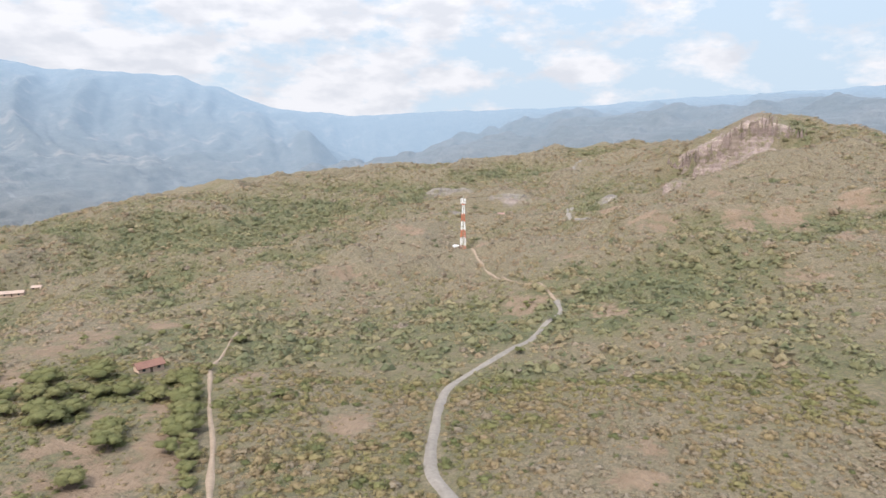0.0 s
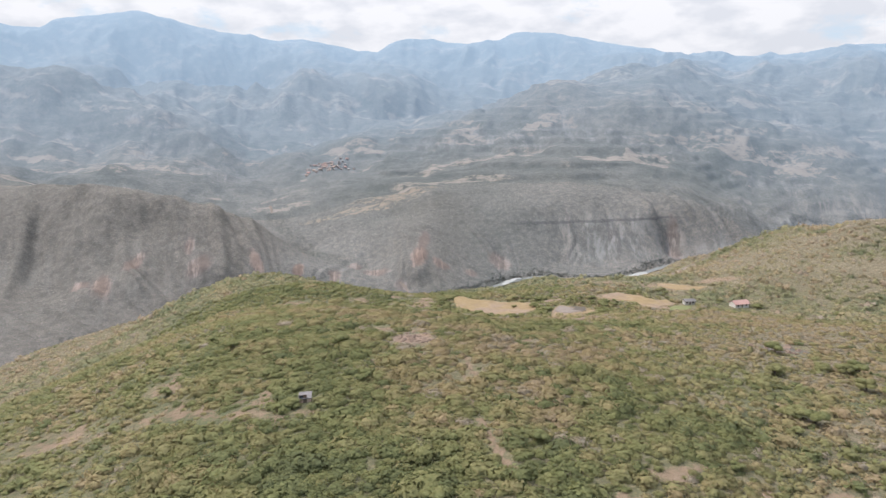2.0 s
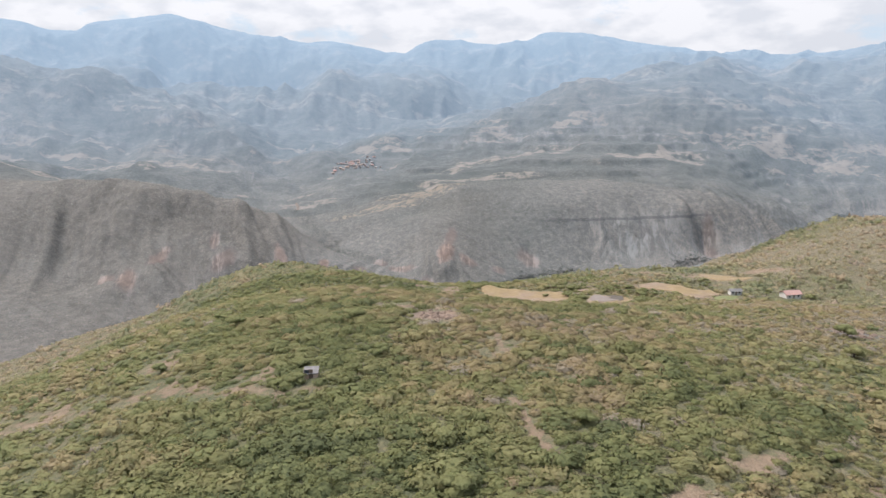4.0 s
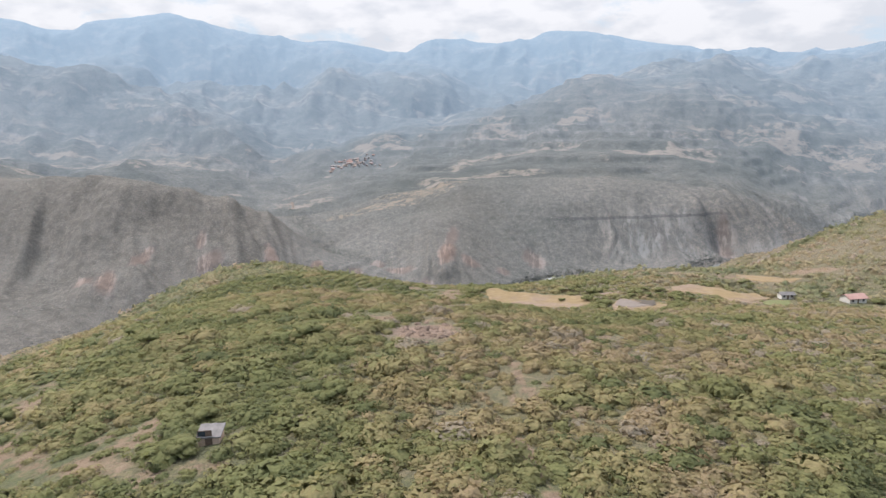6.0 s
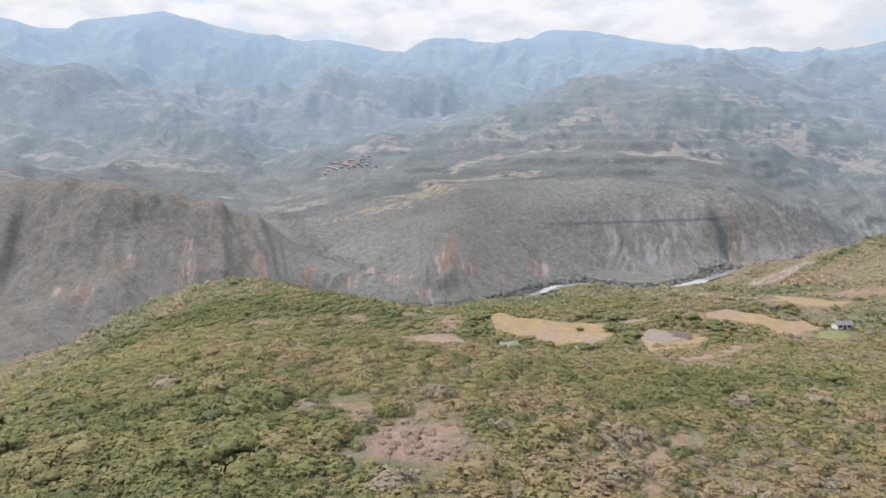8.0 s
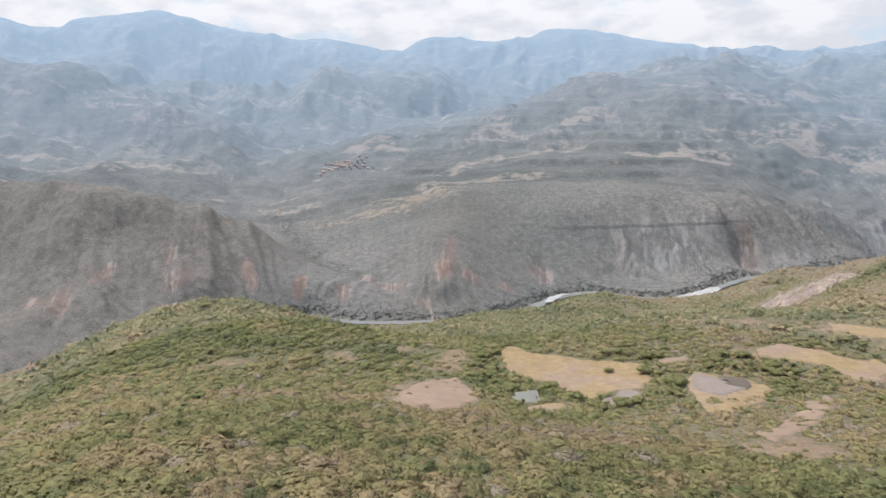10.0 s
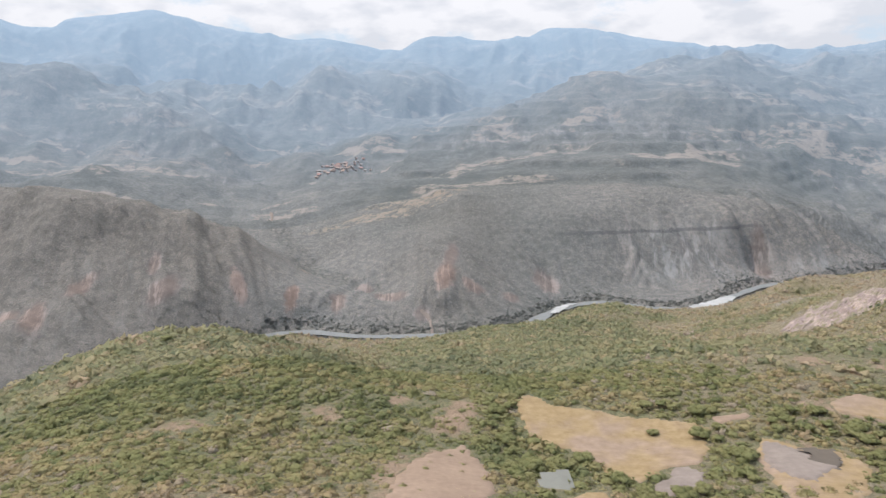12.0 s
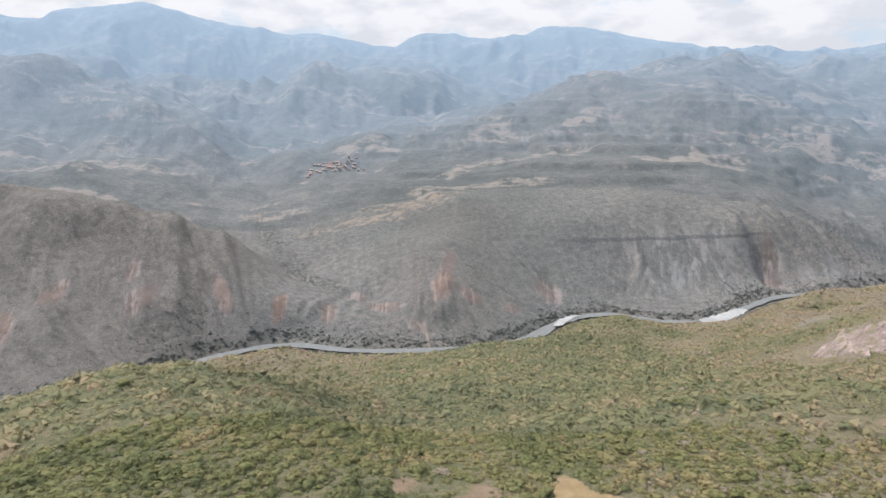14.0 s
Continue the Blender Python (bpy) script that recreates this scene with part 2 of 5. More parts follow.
def plateau(x, y):
    z = 20 - 0.16 * np.clip(y - 350, 0, 1200)
    for cx, cy, r, h in KNOLLS + SLOPES + HILLS:
        z = z + h * np.exp(-((x - cx) ** 2 + (y - cy) ** 2) / (2 * r * r))
    # broken ground of the eastern hills
    east = smooth(230, 420, x)
    z = z + east * (30 * (fbm(x, y, 95, 4, 43, True) - 0.62) + 5 * (fbm(x, y, 30, 3, 47) - 0.5))
    # the rock cliff on the eastern hill
    u, v = (x - 688) * 0.945 - (y + 225) * 0.327, (x - 688) * 0.327 + (y + 225) * 0.945
    u = u + 22 * (fbm(x, y, 40, 4, 41) - 0.5)
    z = z + np.exp(-(v / 66) ** 4) * (-19 * smooth(-130, -25, u) * smooth(0, -1, u) + np.where(u >= 0, -19, 0) + 26 * smooth(-11, 11, u) + 3 * smooth(16, 26, u) - 12 * smooth(30, 130, u))
    # outcrops above the tower
    for cx, cy, r, h in ((700, 60, 26, 8), (640, -10, 24, 7), (600, -100, 12, 6), (560, -150, 10, 5), (575, 30, 12, 4)):
        w = (x - cx) * 0.99 + 10 * (fbm(x, y, 18, 3, 49) - 0.5)
        z = z + h * smooth(-5, 4, w) * smooth(2.2 * r, 0, w) * np.exp(-((y - cy) / r) ** 4)
    return z


def land_anchors():
    """The crests and vales, filled in between, with the far bank and the outer rim."""
    points = []
    for region in (SPUR, VALE, MASSIF, MESA, HEIGHTS, BEYOND, EAST):
        for line in region.values():
            points.append(line[0])
            for a, b in zip(line, line[1:]):
                n = max(1, int(math.dist(a[:2], b[:2]) / 130))
                points += [tuple(a[k] + (b[k] - a[k]) * q / n for k in range(3)) for q in range(1, n + 1)]
    for (ax, ay), (bx, by) in zip(RIVER[1:], RIVER[2:]):
        l = math.hypot(bx - ax, by - ay)
        n = max(1, int(l / 70))
        for q in range(n):
            points.append((ax + (bx - ax) * q / n - (by - ay) / l * 14, ay + (by - ay) * q / n + (bx - ax) / l * 14, RIVER_Z + 2))
    for bearing, row in EAST_RELIEF.items():
        points += [(r * math.sin(radians(bearing)), r * math.cos(radians(bearing)), 100 + r * math.tan(radians(e))) for r, e in zip(EAST_R, row)]
    crest = np.array(CREST)
    for bearing in range(-60, 66, 5):
        top = 100 + 4550 * math.tan(radians(float(np.interp(bearing, crest[:, 0], crest[:, 1]))))
        points.append((4550 * math.sin(radians(bearing)), 4550 * math.cos(radians(bearing)), top))
    return np.array(points, float)


ANCHORS = land_anchors()
reach = np.hypot(ANCHORS[:, 0, None] - ANCHORS[None, :, 0], ANCHORS[:, 1, None] - ANCHORS[None, :, 1])
LAND_MEAN = ANCHORS[:, 2].mean()
LAND_WEIGHTS = np.linalg.solve(-reach - 6.0 * np.eye(len(ANCHORS)), ANCHORS[:, 2] - LAND_MEAN)


def land(x, y):
    """The smooth lie of the land between its anchors."""
    x, y = np.ravel(x), np.ravel(y)
    z = np.empty(len(x))
    for k in range(0, len(x), 8000):
        q = slice(k, k + 8000)
        z[q] = LAND_MEAN - np.hypot(x[q, None] - ANCHORS[None, :, 0], y[q, None] - ANCHORS[None, :, 1]) @ LAND_WEIGHTS
    return z


def far_slopes(x, y):
    shape = np.shape(x)
    r, az = np.hypot(x, y), np.degrees(np.arctan2(x, y))
    base = land(x, y).reshape(shape)
    # spurs and ravines running down towards the river, wider with the range
    u, v = az + 3.0 * (fbm(x, y, 500, 4, 15) - 0.5), np.log(np.maximum(r, 300)) * 30
    wild = smooth(2200, 3000, r) + 0.6 * smooth(1500, 2000, r) * smooth(-4, -10, az)
    base = base + (fbm(u, v * 0.55, 4.2, 5, 11, True) - 0.66) * 0.055 * np.minimum(r - 1100, 2600) * np.clip(wild, 0, 1)
    base = base + (fbm(u, v * 0.8, 2.6, 4, 13) - 0.5) * 0.030 * np.minimum(r, 2600) * smooth(1200, 1700, r)
    base = base + (fbm(x, y, 90, 4, 23, True) - 0.62) * 8 * smooth(1080, 1350, r)
    # ribs down the face of the western spur
    west = smooth(-120, -240, x) * smooth(1100, 1000, y)
    base = base + west * smooth(-112, -80, base) * smooth(30, -25, base) * (24 * (fbm(x + 0.35 * y, y * 0.16, 56, 3, 27, True) - 0.62))
    # terraces of harder rock
    step = 19.0
    t = (base + 26 * fbm(x, y, 420, 4, 51)) / step
    ledge = smooth(0.30, 0.62, fbm(x, y, 260, 3, 53))
    base = base + step * 0.55 * ledge * (smooth(0.34, 0.66, t - np.floor(t)) - (t - np.floor(t))) * smooth(1120, 1300, r) * smooth(3000, 2400, r) * smooth(-9, 0, az)
    crest = np.array(CREST)
    top = 100 + 4550 * np.tan(np.radians(np.interp(az, crest[:, 0], crest[:, 1]) + 0.22 * (fbm(az, r * 0, 1.1, 3, 61) - 0.5)))
    k = smooth(3750, 4550, r)
    return np.minimum(base * (1 - k) + top * k, top) - 260 * smooth(4560, 4850, r)


def height(x, y):
    x, y = np.asarray(x, float), np.asarray(y, float)
    r = np.hypot(x, y)
    d, s = river_distance(x, y)
    near = plateau(x, y) + (fbm(x, y, 45, 4, 3) - 0.5) * 5 * smooth(0, 200, abs(d))
    near = RIVER_Z + (near - RIVER_Z) * smooth(4, 90, -d)
    east = smooth(1120, 1420, r) * (x > 0)
    far = np.zeros(np.shape(x))
    wanted = (d > 0) | (east > 0)
    if np.any(wanted):
        far[wanted] = far_slopes(x[wanted], y[wanted])
    # steep banks cut by gullies
    gully = 1 - abs(2 * value_noise(s / 30 + 0.6 * value_noise(s / 60, d / 60, 7), d / 260, 31) - 1) ** 0.7
    gully = 0.6 * gully + 0.4 * (1 - abs(2 * value_noise(s / 11 + 0.4 * value_noise(s / 25, d / 25, 9), d / 110, 33) - 1))
    bank = smooth(5, 26, d)
    bank = bank + (1 - bank) * east
    depth = 12 + 12 * smooth(180, 260, x)
    beyond = RIVER_Z + (far - RIVER_Z) * bank - depth * (gully - 0.45) * smooth(14, 50, d) * smooth(250, 110, d) * smooth(-132, -100, far) * (1 - smooth(1500, 1750, r))
    z = np.where(d > 0, beyond, near * (1 - east) + far * east)
    return z - 2.5 * (1 - smooth(7, 18, abs(d))) * (1 - east)


def mesh_object(name, verts, faces, material=None, smooth_shade=True):
    me = bpy.data.meshes.new(name)
    verts = np.asarray(verts, np.float32)
    faces = np.asarray(faces, np.int32)
    n = faces.shape[1]
    me.vertices.add(len(verts))
    me.vertices.foreach_set("co", verts.ravel())
    me.loops.add(faces.size)
    me.loops.foreach_set("vertex_index", faces.ravel())
    me.polygons.add(len(faces))
    me.polygons.foreach_set("loop_start", np.arange(0, faces.size, n, dtype=np.int32))
    me.polygons.foreach_set("use_smooth", np.full(len(faces), smooth_shade))
    me.update(calc_edges=True)
    if material:
        me.materials.append(material)
    return new(name, me)


def build_ground(near_material, far_material):
    """The land from under the flight to the farthest crest, as an inner and an outer ring."""
    az = np.radians(np.concatenate([np.arange(-62, -38, 0.4), np.arange(-38, 40, 0.17), np.arange(40, 128, 0.28), np.arange(128, 298, 4.0)]))
    r = [0.02]
    while r[-1] < 4800:
        r.append(r[-1] + (max(3.2, min(r[-1] * 0.0105, 24)) if r[-1] < 740 or r[-1] > 1500 else 6.0))
    r = np.array(r)
    split = int(np.searchsorted(r, 1280))
    made = []
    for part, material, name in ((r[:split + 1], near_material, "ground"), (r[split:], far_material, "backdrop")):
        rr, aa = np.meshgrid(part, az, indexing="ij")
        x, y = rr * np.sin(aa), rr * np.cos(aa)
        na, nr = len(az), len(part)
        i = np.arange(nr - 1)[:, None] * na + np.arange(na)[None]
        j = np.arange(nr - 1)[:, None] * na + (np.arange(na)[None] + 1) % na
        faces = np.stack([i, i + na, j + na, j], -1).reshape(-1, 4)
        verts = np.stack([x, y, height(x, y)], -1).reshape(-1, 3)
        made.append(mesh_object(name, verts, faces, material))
    tagged(made[0], "dry scrub plateau falling to a river canyon", "ground", kind="structure")
    tagged(made[1], "hazy blue mountain range beyond the canyon", "mountains", kind="structure")
    return made


# ---- materials ----
def node_material(name, rough=0.9):
    m = bpy.data.materials.new(name)
    m.use_nodes = True
    nt = m.node_tree
    b = nt.nodes["Principled BSDF"]
    b.inputs["Roughness"].default_value = rough
    b.inputs["Specular IOR Level"].default_value = 0.25
    return m, nt, b


def noise_node(nt, size, detail=4.0, rough=0.55, coords=None):
    """Noise whose grain is about size metres."""
    n = nt.nodes.new("ShaderNodeTexNoise")
    n.inputs["Scale"].default_value = 1.0 / size
    n.inputs["Detail"].default_value = detail
    n.inputs["Roughness"].default_value = rough
    if coords is None:
        g = nt.nodes.new("ShaderNodeNewGeometry")
        coords = g.outputs["Position"]
    nt.links.new(coords, n.inputs["Vector"])
    return n.outputs["Fac"]


def ramp_node(nt, fac, stops):
    r = nt.nodes.new("ShaderNodeValToRGB")
    e = r.color_ramp.elements
    while len(e) < len(stops):
        e.new(0.5)
    for el, (p, c) in zip(e, stops):
        el.position, el.color = p, (*c, 1)
    nt.links.new(fac, r.inputs[0])
    return r.outputs[0]


def mix_node(nt, fac, a, b, kind='MIX'):
    m = nt.nodes.new("ShaderNodeMix")
    m.data_type, m.blend_type = 'RGBA', kind
    for value, slot in ((fac, 0), (a, 6), (b, 7)):
        if isinstance(value, (int, float)):
            m.inputs[slot].default_value = value
        elif isinstance(value, tuple):
            m.inputs[slot].default_value = (*value, 1)
        else:
            nt.links.new(value, m.inputs[slot])
    return m.outputs[2]


def math_node(nt, op, a, b=0.0, clamp=False):
    m = nt.nodes.new("ShaderNodeMath")
    m.operation, m.use_clamp = op, clamp
    for value, slot in ((a, 0), (b, 1)):
        if isinstance(value, (int, float)):
            m.inputs[slot].default_value = value
        else:
            nt.links.new(value, m.inputs[slot])
    return m.outputs[0]


def range_node(nt, v, a, b, lo=0.0, hi=1.0):
    m = nt.nodes.new("ShaderNodeMapRange")
    m.interpolation_type = 'SMOOTHSTEP'
    nt.links.new(v, m.inputs[0])
    for slot, value in ((1, a), (2, b), (3, lo), (4, hi)):
        m.inputs[slot].default_value = value
    return m.outputs[0]


def attribute_node(nt, name):
    a = nt.nodes.new("ShaderNodeAttribute")
    a.attribute_name = name
    return a.outputs["Fac"]


def bump_node(nt, b, h, strength=0.6, distance=0.5):
    n = nt.nodes.new("ShaderNodeBump")
    n.inputs["Strength"].default_value = strength
    n.inputs["Distance"].default_value = distance
    nt.links.new(h, n.inputs["Height"])
    nt.links.new(n.outputs[0], b.inputs["Normal"])


def ground_material(name, far=False):
    m, nt, b = node_material(name, 0.95)
    lush, bare, rock, red = (attribute_node(nt, a) for a in ("lush", "bare", "rock", "red"))
    grow = 3.2 if far else 1.0
    big, mid, fine = noise_node(nt, 90 * grow, 5), noise_node(nt, 14 * grow, 6, 0.65), noise_node(nt, 5.2 if far else 1.9, 5, 0.75)
    # low scrub, from green to dry, mottled
    spots = math_node(nt, 'ADD', math_node(nt, 'MULTIPLY', mid, 0.5), math_node(nt, 'MULTIPLY', noise_node(nt, 4.2 * grow, 5, 0.7), 0.5))
    spots = range_node(nt, spots, 0.34, 0.66)
    tone = math_node(nt, 'ADD', math_node(nt, 'ADD', math_node(nt, 'MULTIPLY', spots, 0.52), 0.14), math_node(nt, 'MULTIPLY', math_node(nt, 'SUBTRACT', 1.0, lush), 0.62))
    scrub = ramp_node(nt, tone, [(0.28, (0.085, 0.092, 0.038)), (0.46, (0.130, 0.118, 0.056)), (0.64, (0.156, 0.126, 0.070)), (0.84, (0.190, 0.148, 0.094))])
    patchy = math_node(nt, 'ADD', math_node(nt, 'MULTIPLY', range_node(nt, noise_node(nt, 45 if far else 9, 8, 0.78), 0.36, 0.64), 0.26 if far else 0.36), math_node(nt, 'MULTIPLY', math_node(nt, 'SUBTRACT', 1.0, lush), 0.62))
    # far scrub is greyed and paled: distance haze put into the base colour
    scrub_hazed = ramp_node(nt, patchy, [(0.22, (0.080, 0.083, 0.080)), (0.45, (0.128, 0.123, 0.118)), (0.62, (0.178, 0.162, 0.148)), (0.85, (0.25, 0.22, 0.19))])
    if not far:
        scrub_hazed = mix_node(nt, 1.0, scrub_hazed, (1.13, 1.08, 1.08), 'MULTIPLY')
    scrub_hazed = mix_node(nt, math_node(nt, 'MULTIPLY', attribute_node(nt, "brown"), 0.6), scrub_hazed, mix_node(nt, range_node(nt, noise_node(nt, 12.0, 7, 0.75), 0.38, 0.62), (0.078, 0.064, 0.056), (0.165, 0.136, 0.118)))
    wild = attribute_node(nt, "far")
    scrub = mix_node(nt, wild, scrub, scrub_hazed)
    speck = range_node(nt, math_node(nt, 'ADD', math_node(nt, 'MULTIPLY', fine, 0.5), math_node(nt, 'MULTIPLY', noise_node(nt, 0.8 * (5 if far else 1), 3, 0.7), 0.5)), 0.45, 0.56)
    scrub = mix_node(nt, speck, mix_node(nt, 0.45 if far else 0.55, scrub, (0.045, 0.049, 0.030)), scrub)
    soil = ramp_node(nt, math_node(nt, 'ADD', math_node(nt, 'MULTIPLY', mid, 0.6), math_node(nt, 'MULTIPLY', fine, 0.4)),
                     [(0.3, (0.13, 0.086, 0.055)), (0.5, (0.19, 0.128, 0.084)), (0.7, (0.25, 0.176, 0.121))])
    ragged = math_node(nt, 'ADD', math_node(nt, 'MULTIPLY', mid, 0.5), math_node(nt, 'MULTIPLY', noise_node(nt, 4.5 * grow, 7, 0.8), 0.5))
    bareness = range_node(nt, math_node(nt, 'ADD', bare, math_node(nt, 'MULTIPLY', math_node(nt, 'SUBTRACT', ragged, 0.5), 3.0)), 0.44, 0.72)
    # far soil is dulled likewise, haze mixed into its colour
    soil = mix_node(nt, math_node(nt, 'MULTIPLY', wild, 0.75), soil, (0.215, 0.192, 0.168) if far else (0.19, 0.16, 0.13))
    soil = mix_node(nt, math_node(nt, 'MULTIPLY', red, 0.85), soil, (0.25, 0.152, 0.098))
    col = mix_node(nt, bareness, scrub, soil)
    stone = mix_node(nt, red, ramp_node(nt, mid, [(0.3, (0.09, 0.088, 0.084)), (0.65, (0.20, 0.19, 0.18))]), ramp_node(nt, mid, [(0.3, (0.160, 0.102, 0.078)), (0.65, (0.285, 0.187, 0.143))]))
    # level beds in the rock
    sep = nt.nodes.new("ShaderNodeSeparateXYZ")
    nt.links.new(nt.nodes.new("ShaderNodeNewGeometry").outputs["Position"], sep.inputs[0])
    lay = nt.nodes.new("ShaderNodeCombineXYZ")
    nt.links.new(math_node(nt, 'ADD', sep.outputs[2], math_node(nt, 'MULTIPLY', big, 9.0)), lay.inputs[2])
    bed = range_node(nt, noise_node(nt, 7.0, 3, 0.6, lay.outputs[0]), 0.40, 0.60, 0.62, 1.1)
    # washed streaks fanning down the canyon wall
    along = nt.nodes.new("ShaderNodeCombineXYZ")
    fan = math_node(nt, 'DIVIDE', sep.outputs[0], math_node(nt, 'ADD', sep.outputs[1], 700.0))
    nt.links.new(math_node(nt, 'ADD', math_node(nt, 'MULTIPLY', fan, 1600.0), math_node(nt, 'MULTIPLY', mid, 5.0)), along.inputs[0])
    nt.links.new(math_node(nt, 'MULTIPLY', sep.outputs[2], 0.30), along.inputs[2])
    wash = range_node(nt, noise_node(nt, 17.0, 9, 0.78, along.outputs[0]), 0.45, 0.60)
    ribs = range_node(nt, wash, 0.0, 1.0, 0.6, 1.1)
    stone = mix_node(nt, 1.0, stone, mix_node(nt, wild, bed, ribs), 'MULTIPLY')
    rockness = range_node(nt, math_node(nt, 'ADD', rock, math_node(nt, 'MULTIPLY', math_node(nt, 'SUBTRACT', noise_node(nt, 11 * grow, 7, 0.78), 0.5), 1.8)), 0.36, 0.75, 0.0, 0.92)
    col = mix_node(nt, rockness, col, stone)
    face = attribute_node(nt, "face")
    scree = mix_node(nt, range_node(nt, big, 0.45, 0.6), (0.25, 0.24, 0.225), (0.25, 0.215, 0.19))
    col = mix_node(nt, math_node(nt, 'MULTIPLY', face, 0.30), col, (0.10, 0.098, 0.092))
    col = mix_node(nt, math_node(nt, 'MULTIPLY', face, math_node(nt, 'MULTIPLY', wash, 0.6)), col, scree)
    off = math_node(nt, 'ABSOLUTE', math_node(nt, 'ADD', sep.outputs[2], math_node(nt, 'ADD', math_node(nt, 'MULTIPLY', mid, 6.0), 61.0)))
    seam = range_node(nt, off, 1.2, 2.8, 0.5, 0.0)
    col = mix_node(nt, math_node(nt, 'MULTIPLY', attribute_node(nt, "seam"), seam), col, (0.04, 0.042, 0.045))
    col = mix_node(nt, math_node(nt, 'MULTIPLY', math_node(nt, 'MULTIPLY', big, 0.5), math_node(nt, 'SUBTRACT', 1.0, math_node(nt, 'MULTIPLY', wild, 0.85))), col, mix_node(nt, 0.5, col, (0.18, 0.145, 0.085)))
    bump_node(nt, b, math_node(nt, 'ADD', math_node(nt, 'MULTIPLY', fine, 0.7), mid), 0.8, 9.0 if far else 3.0)
    if not far:
        nt.links.new(col, b.inputs["Base Color"])
    else:
        # haze painted on the range: blue emission rises and base colour dulls with distance
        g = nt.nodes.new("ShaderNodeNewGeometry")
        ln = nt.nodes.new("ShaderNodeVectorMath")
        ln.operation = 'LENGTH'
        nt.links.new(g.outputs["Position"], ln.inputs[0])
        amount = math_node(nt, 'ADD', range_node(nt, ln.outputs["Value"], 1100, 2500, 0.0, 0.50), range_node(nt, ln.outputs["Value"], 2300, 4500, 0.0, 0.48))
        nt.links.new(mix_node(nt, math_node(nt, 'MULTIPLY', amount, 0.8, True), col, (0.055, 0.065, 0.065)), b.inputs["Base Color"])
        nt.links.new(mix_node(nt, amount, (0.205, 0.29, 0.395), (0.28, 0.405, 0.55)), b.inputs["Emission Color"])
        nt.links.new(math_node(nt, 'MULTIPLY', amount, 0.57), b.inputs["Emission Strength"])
    return m


LEAFY = [(0.0, (0.102, 0.109, 0.046)), (0.2, (0.171, 0.172, 0.065)), (0.42, (0.212, 0.194, 0.080)), (0.60, (0.276, 0.219, 0.104)), (0.78, (0.296, 0.216, 0.124)), (1.0, (0.282, 0.233, 0.170))]
# foliage in the canyon, greyed and paled to carry the haze
HAZED_LEAVES = [(0.0, (0.085, 0.094, 0.080)), (0.5, (0.150, 0.146, 0.132)), (1.0, (0.22, 0.20, 0.178))]
# LEAFY greyed and paled, so that distance haze sits in the leaf colour
HAZED_LEAFY = [(0.0, (0.116, 0.123, 0.068)), (0.2, (0.176, 0.177, 0.088)), (0.42, (0.232, 0.206, 0.106)), (0.60, (0.288, 0.227, 0.128)), (0.78, (0.299, 0.215, 0.138)), (1.0, (0.292, 0.233, 0.176))]


def foliage_material(name, stops):
    m, nt, b = node_material(name, 0.8)
    tint = attribute_node(nt, "tint")
    geo = nt.nodes.new("ShaderNodeNewGeometry")
    t = math_node(nt, 'ADD', tint, math_node(nt, 'MULTIPLY', math_node(nt, 'SUBTRACT', geo.outputs["Random Per Island"], 0.5), 0.11))
    t = math_node(nt, 'ADD', t, math_node(nt, 'MULTIPLY', math_node(nt, 'SUBTRACT', noise_node(nt, 0.9, 4), 0.5), 0.30))
    col = ramp_node(nt, t, stops)
    fine = noise_node(nt, 0.42, 4, 0.7)
    col = mix_node(nt, range_node(nt, fine, 0.36, 0.60), mix_node(nt, 0.22, col, (0.03, 0.036, 0.016)), col)
    nt.links.new(col, b.inputs["Base Color"])
    # a spray of leaves faces as the bush does
    way = nt.nodes.new("ShaderNodeAttribute")
    way.attribute_name = "facing"
    turned = nt.nodes.new("ShaderNodeVectorTransform")
    turned.vector_type, turned.convert_from, turned.convert_to = 'NORMAL', 'OBJECT', 'WORLD'
    nt.links.new(way.outputs["Vector"], turned.inputs[0])
    leaf = nt.nodes.new("ShaderNodeBump")
    leaf.inputs["Strength"].default_value, leaf.inputs["Distance"].default_value = 0.7, 0.30
    nt.links.new(noise_node(nt, 0.55, 4, 0.7), leaf.inputs["Height"])
    nt.links.new(turned.outputs[0], leaf.inputs["Normal"])
    nt.links.new(leaf.outputs[0], b.inputs["Normal"])
    # thin leaves let some light through
    thin = nt.nodes.new("ShaderNodeBsdfTranslucent")
    nt.links.new(col, thin.inputs[0])
    both = nt.nodes.new("ShaderNodeMixShader")
    both.inputs[0].default_value = 0.38
    nt.links.new(b.outputs[0], both.inputs[1])
    nt.links.new(thin.outputs[0], both.inputs[2])
    nt.links.new(both.outputs[0], nt.nodes["Material Output"].inputs[0])
    return m


def mottled(name, dark, light, size=1.0, rough=0.9, bump=0.05, metal=0.0):
    m, nt, b = node_material(name, rough)
    n1, n2 = noise_node(nt, size, 5, 0.65), noise_node(nt, size * 7, 3)
    f = math_node(nt, 'ADD', math_node(nt, 'MULTIPLY', n1, 0.6), math_node(nt, 'MULTIPLY', n2, 0.4))
    nt.links.new(ramp_node(nt, f, [(0.32, dark), (0.68, light)]), b.inputs["Base Color"])
    b.inputs["Metallic"].default_value = metal
    bump_node(nt, b, n1, 0.6, bump)
    return m


